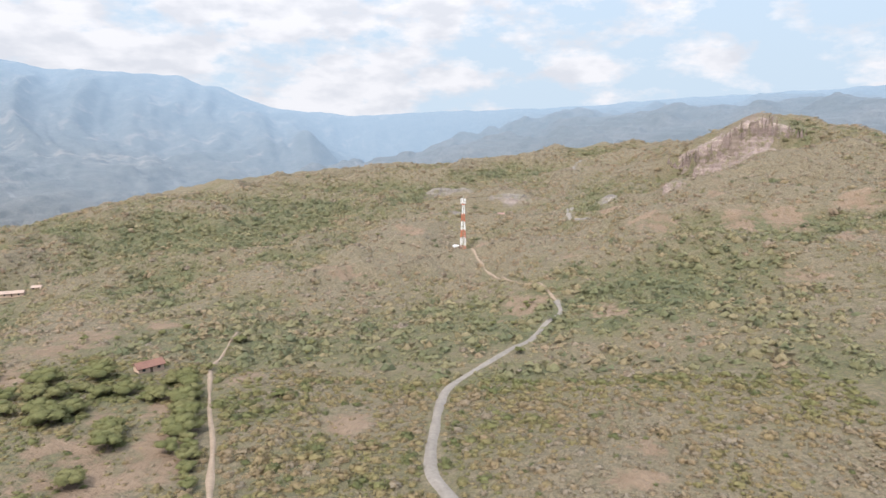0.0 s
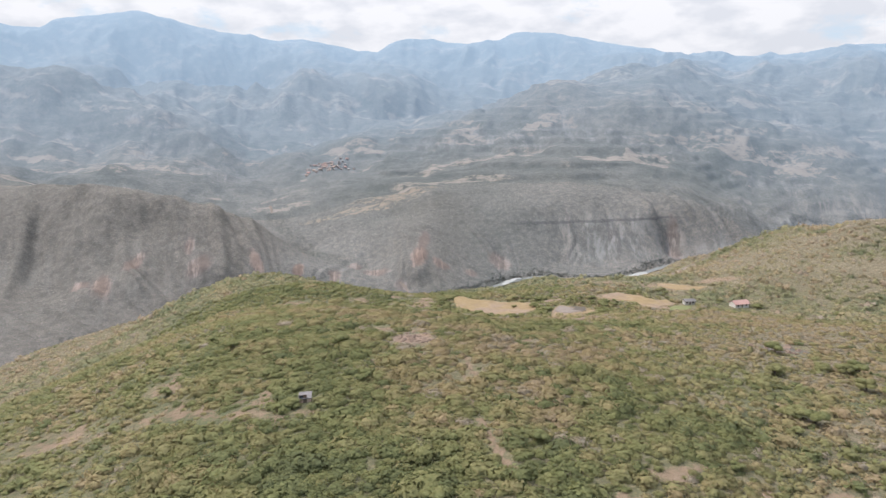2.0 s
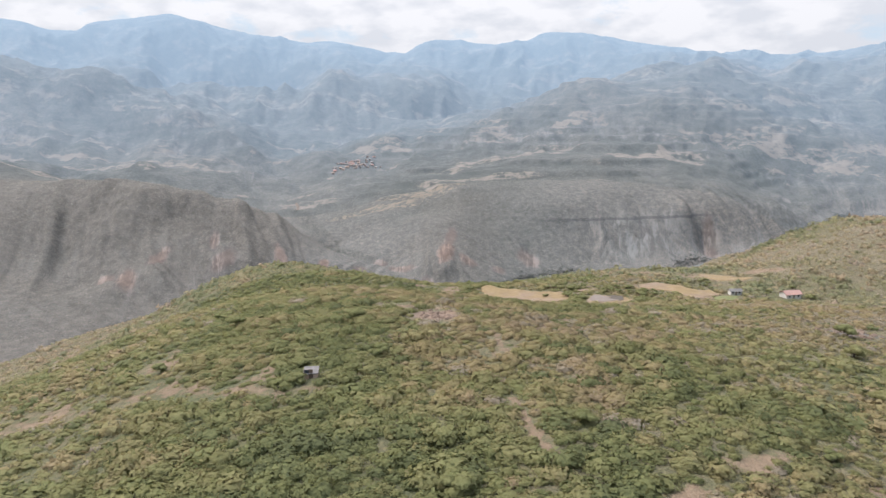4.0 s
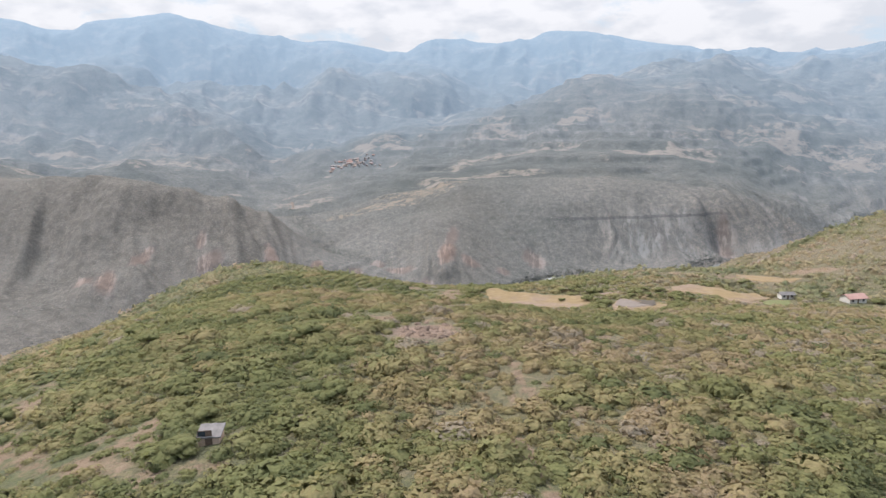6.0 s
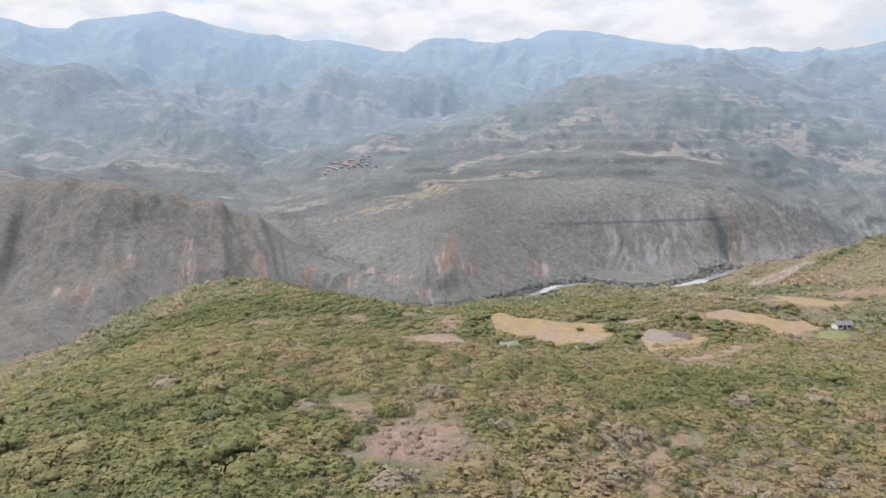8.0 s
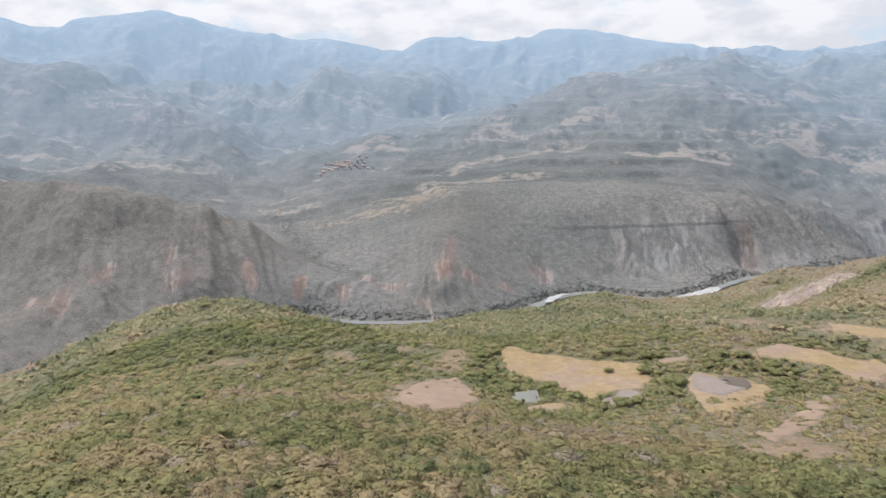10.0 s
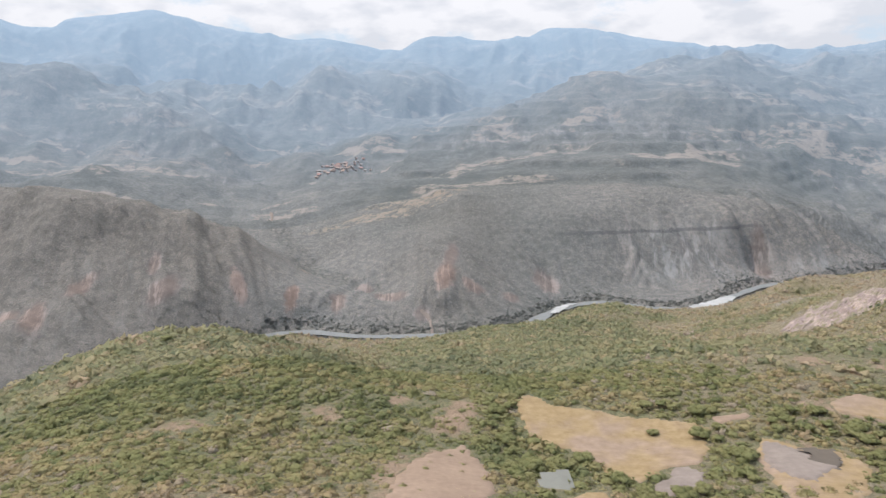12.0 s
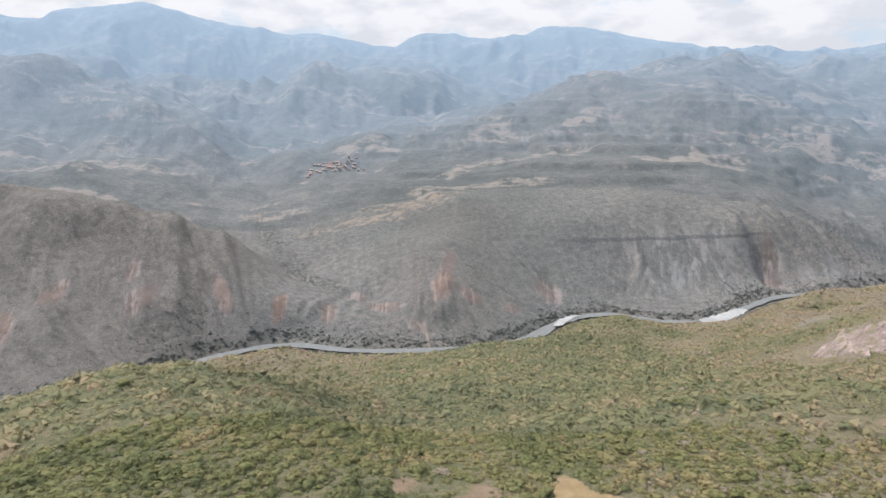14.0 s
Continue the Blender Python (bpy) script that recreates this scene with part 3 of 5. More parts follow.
GROUND = ground_material("scrub_ground")
RANGE = ground_material("distant_range_haze", far=True)
FOLIAGE = foliage_material("foliage", LEAFY)
HAZED_SCRUB = foliage_material("haze_paled_scrub", HAZED_LEAFY)
HAZED_WOOD = foliage_material("leafless_dry_wood", HAZED_LEAVES)
BARK = mottled("bark", (0.07, 0.05, 0.035), (0.17, 0.13, 0.10), 0.3)
TRACK = mottled("dirt_track", (0.125, 0.107, 0.088), (0.22, 0.19, 0.16), 1.2)
PATH = mottled("trodden_soil", (0.17, 0.123, 0.083), (0.265, 0.20, 0.143), 1.0)
def straw_material():
    m, nt, b = node_material("straw_field", 0.95)
    n1, n2 = noise_node(nt, 3.0, 6, 0.7), noise_node(nt, 22.0, 5, 0.6)
    straw = ramp_node(nt, n1, [(0.32, (0.146, 0.098, 0.046)), (0.5, (0.185, 0.128, 0.063)), (0.68, (0.222, 0.158, 0.086))])
    soil = ramp_node(nt, n1, [(0.32, (0.148, 0.104, 0.073)), (0.68, (0.215, 0.152, 0.110))])
    nt.links.new(mix_node(nt, range_node(nt, n2, 0.46, 0.66, 0.0, 0.9), straw, soil), b.inputs["Base Color"])
    bump_node(nt, b, n1, 0.6, 0.1)
    return m


STRAW = straw_material()
SOIL = mottled("pinkish_soil", (0.140, 0.095, 0.064), (0.215, 0.150, 0.104), 1.6)
GRASS = mottled("green_grass", (0.080, 0.090, 0.032), (0.150, 0.142, 0.058), 1.6)
MUD = mottled("dried_mud", (0.115, 0.090, 0.073), (0.185, 0.147, 0.121), 2.0)
GRAVEL = mottled("river_gravel", (0.17, 0.165, 0.15), (0.33, 0.32, 0.30), 3.0)
STONE = mottled("weathered_stone", (0.085, 0.058, 0.043), (0.21, 0.145, 0.105), 0.8, 0.95, 0.12)
TILE = mottled("red_roof_tile", (0.12, 0.062, 0.046), (0.21, 0.108, 0.078), 0.5)
PALE_TILE = mottled("pale_red_roof", (0.22, 0.125, 0.105), (0.34, 0.205, 0.17), 0.8)
CLAY = mottled("faded_clay_tile", (0.26, 0.18, 0.14), (0.37, 0.28, 0.225), 0.8)
VILLAGE = mottled("weathered_grey_plaster", (0.22, 0.20, 0.19), (0.34, 0.31, 0.29), 0.9, 0.9, 0.01)
LIME = mottled("lime_plaster", (0.40, 0.36, 0.31), (0.62, 0.58, 0.52), 0.9, 0.9, 0.01)
EARTH = mottled("earth_plaster", (0.36, 0.25, 0.18), (0.55, 0.40, 0.30), 0.9, 0.9, 0.01)
ZINC = mottled("zinc_sheet", (0.08, 0.07, 0.064), (0.17, 0.15, 0.14), 0.8, 0.6, 0.01)
TIMBER = mottled("dark_timber", (0.06, 0.04, 0.03), (0.15, 0.10, 0.07), 0.3)
RED_PAINT = mottled("red_paint", (0.42, 0.09, 0.04), (0.58, 0.15, 0.07), 0.7, 0.6, 0.005)
WHITE_PAINT = mottled("white_paint", (0.68, 0.67, 0.64), (0.82, 0.81, 0.79), 0.7, 0.55, 0.005)
GLASS_DARK = mottled("dark_glass", (0.02, 0.025, 0.03), (0.05, 0.055, 0.06), 0.5, 0.15, 0.001)


def water_material(name, colour, rough):
    m, nt, b = node_material(name, rough)
    n = noise_node(nt, 6, 5, 0.65)
    nt.links.new(ramp_node(nt, n, [(0.35, tuple(c * 0.75 for c in colour)), (0.7, colour)]), b.inputs["Base Color"])
    b.inputs["Specular IOR Level"].default_value = 0.2
    bump_node(nt, b, noise_node(nt, 1.6, 3), 0.25, 0.12)
    return m


RIVER_WATER = water_material("river_water", (0.15, 0.15, 0.14), 0.85)
POND_WATER = water_material("pond_water", (0.14, 0.135, 0.11), 0.4)
MUDDY_WATER = water_material("muddy_water", (0.085, 0.066, 0.048), 0.65)

# ---- what grows where ----
# bare soil: x, y, half width, half length, bearing of the length
BARE_EAST = [
    (118, 48, 15, 24, 50), (176, 120, 8, 18, 50), (150, 62, 6, 12, 50),
    (476, 50, 14, 20, 77), (429, -118, 17, 30, 98), (536, -102, 19, 35, 95), (280, -84, 9, 14, 95), (293, -165, 11, 9, 110),
    (412, -166, 15, 39, 104), (414, -189, 23, 30, 107), (435, -239, 16, 20, 112), (486, -167, 6, 50, 102), (461, -8, 10, 14, 84),
    (308, -45, 12, 19, 87), (369, -67, 10, 11, 91), (149, -84, 10, 5, 99), (131, -78, 11, 6, 98), (370, 74, 21, 14, 70),
    (350, -201, 7, 25, 112), (137, 36, 7, 22, 56), (111, 39, 12, 18, 49),
]
BARE_LANE = [
    (125, 62, 4, 11, 47), (233, 133, 16, 18, 51), (209, 147, 8, 14, 46), (258, 118, 7, 16, 56), (165, -2, 8, 13, 71),
    (194, 43, 5, 10, 63), (96, 30, 12, 5, 48), (-99, 106, 12, 9, -30), (-76, 122, 5, 9, -22), (-42, 93, 6, 4, -15),
    (-74, 123, 5, 13, -31), (-29, 85, 4, 3, -19), (-40, 99, 3, 3, -28), (-48, 98, 3, 3, -33), (13, 106, 2, 6, 9),
    (8, 102, 2, 3, 6), (-13, 151, 2, 8, -7), (-3, 138, 8, 10, -2),
]
BARE_FARM = [
    (135, 36, 10, 24, 61), (116, 49, 11, 20, 178), (164, 53, 8, 12, 60), (211, 128, 12, 24, 118), (254, 115, 9, 13, 45), (130, 62, 3, 8, 177), (300, -48, 11, 27, 117), (284, -83, 6, 14, 94),
    (132, -81, 5, 9, 146), (295, -164, 9, 10, 136), (156, 4, 3, 10, 102),
]
BARE_WEST = [
    (-98, 104, 3, 18, 119), (-74, 119, 4, 8, 148), (-60, 95, 7, 28, 119), (47, 49, 3, 8, 55), (61, 44, 3, 4, 90), (76, 46, 3, 5, 56), (33, 41, 3, 6, 85), (-12, 154, 3, 6, 36), (-35, 158, 2, 3, 162),
    (-75, 319, 4, 11, 70), (-36, 333, 4, 7, 106), (-12, 344, 4, 6, 36), (4, 337, 8, 10, 0),
]
BARE_NORTH = [
    (121, 331, 14, 9, 23), (145, 308, 11, 12, 29), (168, 368, 19, 17, 28), (69, 226, 12, 14, 21), (208, 372, 14, 10, 33),
    (87, 298, 12, 15, 19), (-11, 154, 3, 4, -9), (0, 152, 3, 3, 1), (-75, 320, 9, 5, -17), (1, 338, 9, 13, 0),
    (-3, 281, 15, 34, -1), (-74, 320, 7, 4, -24), (-32, 331, 6, 3, -10), (-3, 299, 8, 9, -1), (1, 327, 6, 11, 1),
    (134, 376, 9, 8, 33), (40, 302, 6, 4, 17),
]
# rock faces: x, y, half width, half length, bearing, reddishness
ROCKS = [
    (290, 604, 42, 28, 56, 0.5), (-408, 790, 34, 14, 70, 0.75), (-440, 800, 20, 12, 40, 0.6), (-387, 846, 12, 26, 10, 0.7), (-324, 888, 20, 8, 80, 0.55), (-300, 850, 16, 26, 20, 0.6),
    (-228, 882, 20, 10, 60, 0.85), (-172, 896, 26, 9, 90, 0.9), (-120, 905, 30, 10, 90, 0.6), (8, 940, 15, 40, 5, 0.8), (16, 990, 10, 40, 8, 0.55), (40, 925, 18, 14, 40, 0.6), (86, 925, 12, 14, 0, 0.5),
    (-60, 925, 26, 14, 20, 0.6), (-95, 962, 12, 14, 0, 0.5), (-20, 880, 12, 12, 0, 0.4), (140, 985, 20, 30, 0, 0.45), (470, 1085, 14, 40, 10, 0.45), (350, 1060, 10, 30, 0, 0.25),
    (688, -225, 30, 56, -19, 0.6), (700, 60, 30, 26, 80, 0.4), (640, -10, 22, 30, 70, 0.5), (-4, 138, 9, 8, 0, 0.95), (125, 150, 9, 8, 0, 0.2),
    (600, -100, 12, 10, 0, 0.3), (560, -150, 10, 9, 0, 0.5), (575, 30, 14, 9, 0, 0.3), (312, 712, 16, 30, 40, 0.3),
]
# greener and drier ground: x, y, radius, amount
GREENS = [
    (-30, 60, 55, 0.55), (-45, 125, 22, 0.35), (55, 120, 30, 0.25), (60, 600, 130, 0.35), (110, 760, 110, 0.35), (150, 330, 60, 0.2), (170, 90, 45, 0.25), (240, -45, 50, 0.3),
    (-140, 440, 90, 0.2), (-180, 330, 90, 0.15), (-50, 330, 60, 0.25), (-60, 420, 70, 0.25), (40, 520, 90, 0.15), (60, 440, 60, 0.1), (420, 60, 40, 0.15), (320, -110, 60, 0.2), (130, -10, 30, 0.15), (95, 75, 26, 0.3),
    (430, 10, 55, -0.45), (500, -75, 40, 0.5), (700, 150, 60, 0.35), (420, 110, 35, 0.4), (350, -140, 45, 0.3), (600, 300, 80, 0.3), (240, 60, 30, 0.35), (250, -35, 40, 0.3), (640, -110, 50, 0.35), (520, 150, 90, 0.25), (300, 200, 70, 0.25), (130, 160, 45, -0.22), (0, 140, 24, -0.2), (60, 70, 30, -0.15), (60, 170, 40, 0.15), (95, 200, 30, 0.2), (330, 20, 60, -0.3), (150, -5, 70, -0.18), (560, -60, 90, -0.2), (700, -200, 120, -0.25), (150, -90, 45, -0.2), (30, 230, 60, 0.05),
]


# pale fields and bare shelves beyond the canyon
PALE = [
    (-110, 1385, 28, 14, 60), (-75, 1392, 30, 9, 75), (-13, 1350, 34, 9, 80), (150, 1740, 46, 14, 85), (330, 1360, 40, 14, 95), (-606, 1519, 60, 22, 80), (-660, 1450, 60, 16, 85),
    (-500, 1786, 60, 24, 85), (1004, 1716, 90, 28, 80), (930, 1900, 60, 30, 70), (470, 1990, 60, 30, 80), (360, 1930, 60, 24, 70), (90, 1840, 80, 18, 85), (-40, 1880, 70, 18, 85), (700, 2000, 70, 30, 85),
    (880, 2240, 110, 26, 88), (1100, 2180, 100, 26, 85), (-420, 2900, 40, 26, 80),
]


def patches(x, y, rows, soft=0.35):
    best = np.zeros(np.shape(x))
    for cx, cy, w, l, turn, *_ in rows:
        s, c = math.sin(radians(turn)), math.cos(radians(turn))
        u, v = (x - cx) * c - (y - cy) * s, (x - cx) * s + (y - cy) * c
        best = np.maximum(best, 1 - smooth(1 - soft, 1 + soft, np.hypot(u / w, v / l)))
    return best


def line_distance(x, y, points):
    best = np.full(np.shape(x), 1e9)
    for (ax, ay), (bx, by) in zip(points, points[1:]):
        dx, dy = bx - ax, by - ay
        s = np.clip(((x - ax) * dx + (y - ay) * dy) / (dx * dx + dy * dy), 0, 1)
        best = np.minimum(best, np.hypot(x - ax - s * dx, y - ay - s * dy))
    return best


# worn trails between the bushes
TRAILS = [
    [(12, 118), (12, 108), (14, 101), (15, 96)], [(36, 149), (29, 139), (25, 131), (22, 118)], [(9, 91), (11, 81), (12, 73), (13, 63), (15, 50)],
]


def bare_at(x, y):
    wx, wy = 11 * (fbm(x, y, 13, 4, 85) - 0.5), 11 * (fbm(x, y, 13, 4, 87) - 0.5)
    v = 0.72 * patches(x + wx, y + wy, BARE_EAST + BARE_LANE + BARE_FARM + BARE_WEST + BARE_NORTH, 0.8)
    for row in TRAILS:
        v = np.maximum(v, 0.75 * (1 - smooth(0.6, 2.2, line_distance(x, y, row))))
    return v


def lush_at(x, y):
    v = 0.15 + 0.45 * fbm(x, y, 120, 4, 81) + 0.80 * (fbm(x, y, 34, 3, 83) - 0.5) + 0.13 - 1.7 * (fbm(x, y, 95, 4, 43, True) - 0.62) * smooth(120, 330, x)
    for cx, cy, r, a in GREENS:
        v = v + a * np.exp(-((x - cx) ** 2 + (y - cy) ** 2) / (2 * r * r))
    return np.clip(v, 0, 1)


def set_attribute(ob, name, values):
    a = ob.data.attributes.new(name, 'FLOAT', 'POINT')
    a.data.foreach_set("value", np.asarray(values, np.float32))


def ground_attributes(ob):
    n = len(ob.data.vertices)
    co = np.empty(n * 3, np.float32)
    ob.data.vertices.foreach_get("co", co)
    nor = np.empty(n * 3, np.float32)
    ob.data.vertex_normals.foreach_get("vector", nor)
    x, y, z = co.reshape(-1, 3).T.astype(float)
    steep = 1 - nor.reshape(-1, 3)[:, 2]
    d, s = river_distance(x, y)
    across = (d > 0) | (np.hypot(x, y) > 1200)
    ledge = smooth(0.25, 0.45, steep) * smooth(250, 500, d) * 0.28 * across
    bluff = smooth(0.05, 0.18, steep) * smooth(1400, 1700, np.hypot(x, y)) * smooth(3600, 2600, np.hypot(x, y)) * 0.55 * smooth(0.42, 0.66, fbm(x, y, 160, 4, 93))
    set_attribute(ob, "rock", np.clip(np.maximum(np.maximum(ledge, bluff), np.where(across, 1.0, 0.72) * patches(x, y, ROCKS, 0.9)), 0, 1))
    bank = (d > 0) * smooth(1750, 1550, np.hypot(x, y) * (x > 0)) * smooth(0.30, 0.56, fbm(x, y, 70, 3, 91))
    right = smooth(140, 300, x) * (smooth(-40, -62, z) * smooth(-126, -112, z))
    left = smooth(40, -60, x) * 0.20 * smooth(-35, -60, z) * smooth(-126, -100, z)
    set_attribute(ob, "face", np.clip(bank * (right + left), 0, 1))
    set_attribute(ob, "seam", (d > 0) * smooth(150, 210, x) * smooth(540, 430, x))
    red = np.zeros(n)
    for row in ROCKS:
        red = np.maximum(red, row[5] * patches(x, y, [row], 0.6))
    set_attribute(ob, "red", red)
    wx, wy = 70 * (fbm(x, y, 60, 4, 185) - 0.5), 50 * (fbm(x, y, 60, 4, 187) - 0.5)
    far_fields = smooth(0.50, 0.64, fbm(x * 0.4, y, 55, 5, 95)) * smooth(200, 380, d) * 0.6
    far_fields = np.maximum(far_fields, 0.46 * patches(x + wx, y + wy, PALE, 0.9))
    set_attribute(ob, "bare", np.where(across, far_fields, bare_at(x, y)))
    set_attribute(ob, "brown", np.maximum(smooth(-150, -260, x) * smooth(1130, 1040, y), 0.55 * smooth(120, 20, abs(x - 15 - 0.08 * (y - 940))) * smooth(1230, 1150, y)) * (d > 0))
    spur = smooth(60, -120, x) * smooth(1250, 1050, np.hypot(x, y))
    set_attribute(ob, "lush", np.where(across, 0.30 + 0.5 * fbm(x, y, 240, 4, 97) - 0.10 * spur + smooth(1500, 1350, np.hypot(x, y)) * (0.16 * smooth(-260, -160, x) * smooth(260, 120, x) - 0.12 * smooth(300, 480, x)), lush_at(x, y)))
    # mask for the ground colours that carry the haze
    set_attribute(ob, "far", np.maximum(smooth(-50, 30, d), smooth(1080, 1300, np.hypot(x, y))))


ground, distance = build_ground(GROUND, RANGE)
ground_attributes(ground)
ground_attributes(distance)


# ---- rock faces ----
def bedded_stone(name, dark, light, pale):
    m, nt, b = node_material(name, 0.95)
    sep = nt.nodes.new("ShaderNodeSeparateXYZ")
    nt.links.new(nt.nodes.new("ShaderNodeNewGeometry").outputs["Position"], sep.inputs[0])
    lay = nt.nodes.new("ShaderNodeCombineXYZ")
    nt.links.new(math_node(nt, 'ADD', sep.outputs[2], math_node(nt, 'MULTIPLY', noise_node(nt, 25, 4), 12.0)), lay.inputs[2])
    bed, rough = noise_node(nt, 5.0, 4, 0.65, lay.outputs[0]), noise_node(nt, 4.0, 7, 0.7)
    f = math_node(nt, 'ADD', math_node(nt, 'MULTIPLY', bed, 0.5), math_node(nt, 'MULTIPLY', rough, 0.5))
    col = ramp_node(nt, f, [(0.36, dark), (0.52, light), (0.64, pale)])
    growth = range_node(nt, noise_node(nt, 7.0, 6, 0.8), 0.48, 0.60, 0.0, 0.9)
    nt.links.new(mix_node(nt, growth, col, (0.13, 0.115, 0.062)), b.inputs["Base Color"])
    bump_node(nt, b, rough, 0.9, 1.2)
    return m


def crag(label, cx, cy, bearing, half, depth, proud, material, seed):
    """A bedded, broken face laid over the slope that falls towards the bearing."""
    s, c = math.sin(radians(bearing)), math.cos(radians(bearing))
    v, u = np.meshgrid(np.arange(-half, half + 0.1, max(0.8, half / 55)), np.arange(-depth, depth + 0.1, max(0.5, depth / 26)), indexing="ij")
    x, y = cx + u * s + v * c, cy + u * c - v * s
    z = height(x, y)
    edge = 1 - smooth(0.55, 1.0, np.maximum(abs(u) / depth, abs(v) / half) + 0.6 * (fbm(x, y, half * 0.35, 4, seed) - 0.5))
    bed = z / 4.5 + 1.2 * fbm(x, y, 30, 3, seed + 1)
    bed = 0.22 * smooth(0.1, 0.9, bed - np.floor(bed)) + 1.0 * fbm(v, z * 0.4, 6, 4, seed + 2, True)
    out = proud * (bed - 0.4) * edge - 1.4 * (1 - edge)
    x, y, z = x + out * s, y + out * c, z + 0.5 * out
    n, w = z.shape
    i = np.arange(n - 1)[:, None] * w + np.arange(w - 1)[None]
    faces = np.stack([i, i + w, i + w + 1, i + 1], -1).reshape(-1, 4)[:, ::-1]
    return tagged(mesh_object("rock_face", np.dstack([x, y, z]).reshape(-1, 3), faces, material, False), label, "cliff", kind="structure")


PINK_STONE = bedded_stone("pink_bedded_rock", (0.135, 0.100, 0.088), (0.215, 0.162, 0.140), (0.36, 0.28, 0.23))
GREY_STONE = bedded_stone("grey_bedded_rock", (0.10, 0.088, 0.076), (0.165, 0.142, 0.12), (0.30, 0.255, 0.21))
crag("pink-grey bedded rock cliff on a dry hill", 684, -223, 289, 62, 26, 2.6, PINK_STONE, 201)
crag("grey rock outcrop among bushes on a hill", 698, 60, 270, 20, 9, 2.0, GREY_STONE, 211)
crag("pale rock outcrop above the tower hill", 638, -10, 270, 18, 8, 2.0, GREY_STONE, 217)
crag("broken grey rock outcrop in scrub", 598, -100, 275, 13, 8, 2.0, GREY_STONE, 223)
crag("broken pink rock outcrop in scrub", 558, -150, 280, 11, 8, 2.0, PINK_STONE, 227)
crag("small grey rock outcrop in scrub", 574, 30, 270, 13, 7, 1.6, GREY_STONE, 229)
crag("pink rock promontory over the canyon", 290, 604, 236, 42, 26, 5.0, PINK_STONE, 233)


# ---- laid on the ground ----
def curve_points(points, step):
    """Points along a smooth line through the given ones."""
    p = [Vector((*q, 0)) for q in points]
    p = [2 * p[0] - p[1]] + p + [2 * p[-1] - p[-2]]
    out = []
    for a, b, c, d in zip(p, p[1:], p[2:], p[3:]):
        n = max(1, int((c - b).length / step))
        for k in range(n):
            t = k / n
            out.append(0.5 * ((2 * b) + (c - a) * t + (2 * a - 5 * b + 4 * c - d) * t * t + (3 * b - a - 3 * c + d) * t ** 3))
    out.append(p[-2])
    return np.array([(v.x, v.y) for v in out])


def strip(name, points, width, material, label, category, lift=0.4, level=None, step=3.0, wander=0.2):
    c = curve_points(points, step)
    t = np.gradient(c, axis=0)
    t /= np.linalg.norm(t, axis=1)[:, None] + 1e-9
    side = np.stack([-t[:, 1], t[:, 0]], 1)
    half = width / 2 * (1 + wander * (fbm(c[:, 0], c[:, 1], 14, 3, 5) - 0.5) * 2)
    cols = np.linspace(-1, 1, 5)
    xy = c[:, None] + side[:, None] * (cols[None, :, None] * half[:, None, None])
    z = height(xy[..., 0], xy[..., 1]) + lift - 0.45 * (np.abs(cols) > 0.9) if level is None else np.full(xy.shape[:2], level)
    n, w = xy.shape[:2]
    i = np.arange(n - 1)[:, None] * w + np.arange(w - 1)[None]
    faces = np.stack([i, i + w, i + w + 1, i + 1], -1).reshape(-1, 4)[:, ::-1]
    return tagged(mesh_object(name, np.dstack([xy, z]).reshape(-1, 3), faces, material), label, category, kind="structure")


def inside(x, y, polygon):
    hit = np.zeros(np.shape(x), bool)
    for (ax, ay), (bx, by) in zip(polygon, polygon[1:] + polygon[:1]):
        hit ^= ((ay > y) != (by > y)) & (x < (bx - ax) * (y - ay) / (by - ay + 1e-12) + ax)
    return hit


def patch(name, polygon, material, label, category, lift=0.35, level=None, step=1.0):
    px, py = np.array(polygon, float).T
    x, y = np.meshgrid(np.arange(px.min() - 3, px.max() + 3, step), np.arange(py.min() - 3, py.max() + 3, step), indexing="ij")
    jx, jy = (fbm(x, y, 7, 3, 13) - 0.5) * 5, (fbm(x, y, 7, 3, 14) - 0.5) * 5
    keep = inside(x + jx, y + jy, polygon)
    z = height(x, y) + lift if level is None else np.full(x.shape, level)
    index = np.full(x.shape, -1)
    cell = keep[:-1, :-1] & keep[1:, :-1] & keep[:-1, 1:] & keep[1:, 1:]
    used = np.zeros(x.shape, bool)
    for a in (slice(None, -1), slice(1, None)):
        for b in (slice(None, -1), slice(1, None)):
            used[a, b] |= cell
    index[used] = np.arange(used.sum())
    faces = np.stack([index[:-1, :-1][cell], index[1:, :-1][cell], index[1:, 1:][cell], index[:-1, 1:][cell]], 1)
    inner = np.zeros(x.shape, bool)
    inner[1:-1, 1:-1] = cell[:-1, :-1] & cell[1:, :-1] & cell[:-1, 1:] & cell[1:, 1:]
    z = np.where(inner | (level is not None), z, z - 1.0)
    verts = np.stack([x[used], y[used], z[used]], 1)
    return tagged(mesh_object(name, verts, faces, material), label, category, kind="structure")


strip("water", RIVER, 12, RIVER_WATER, "pale grey shallow river in the canyon bed", "river", level=RIVER_Z - 0.4, step=8, wander=0.6)
TRACKS = [
    [(48, -112), (66, -84), (84, -64), (100, -52), (124, -39), (135, -33), (148, -30), (164, -28), (182, -26), (200, -26), (218, -34), (235, -42), (250, -51), (272, -56), (287, -62), (308, -60)],
    [(480, -80), (510, -69), (569, -67), (600, -72)], [(770, -80), (787, -77), (823, -75), (850, -85)],
]
for row in TRACKS:
    strip("road", row, 2.9, TRACK, "pale rutted dirt road through scrub", "dirt road", wander=0.45)
LANE = [(66, -18), (88, -4), (108, 8), (124, 17), (143, 27), (161, 38), (186, 52), (206, 62), (251, 76)]
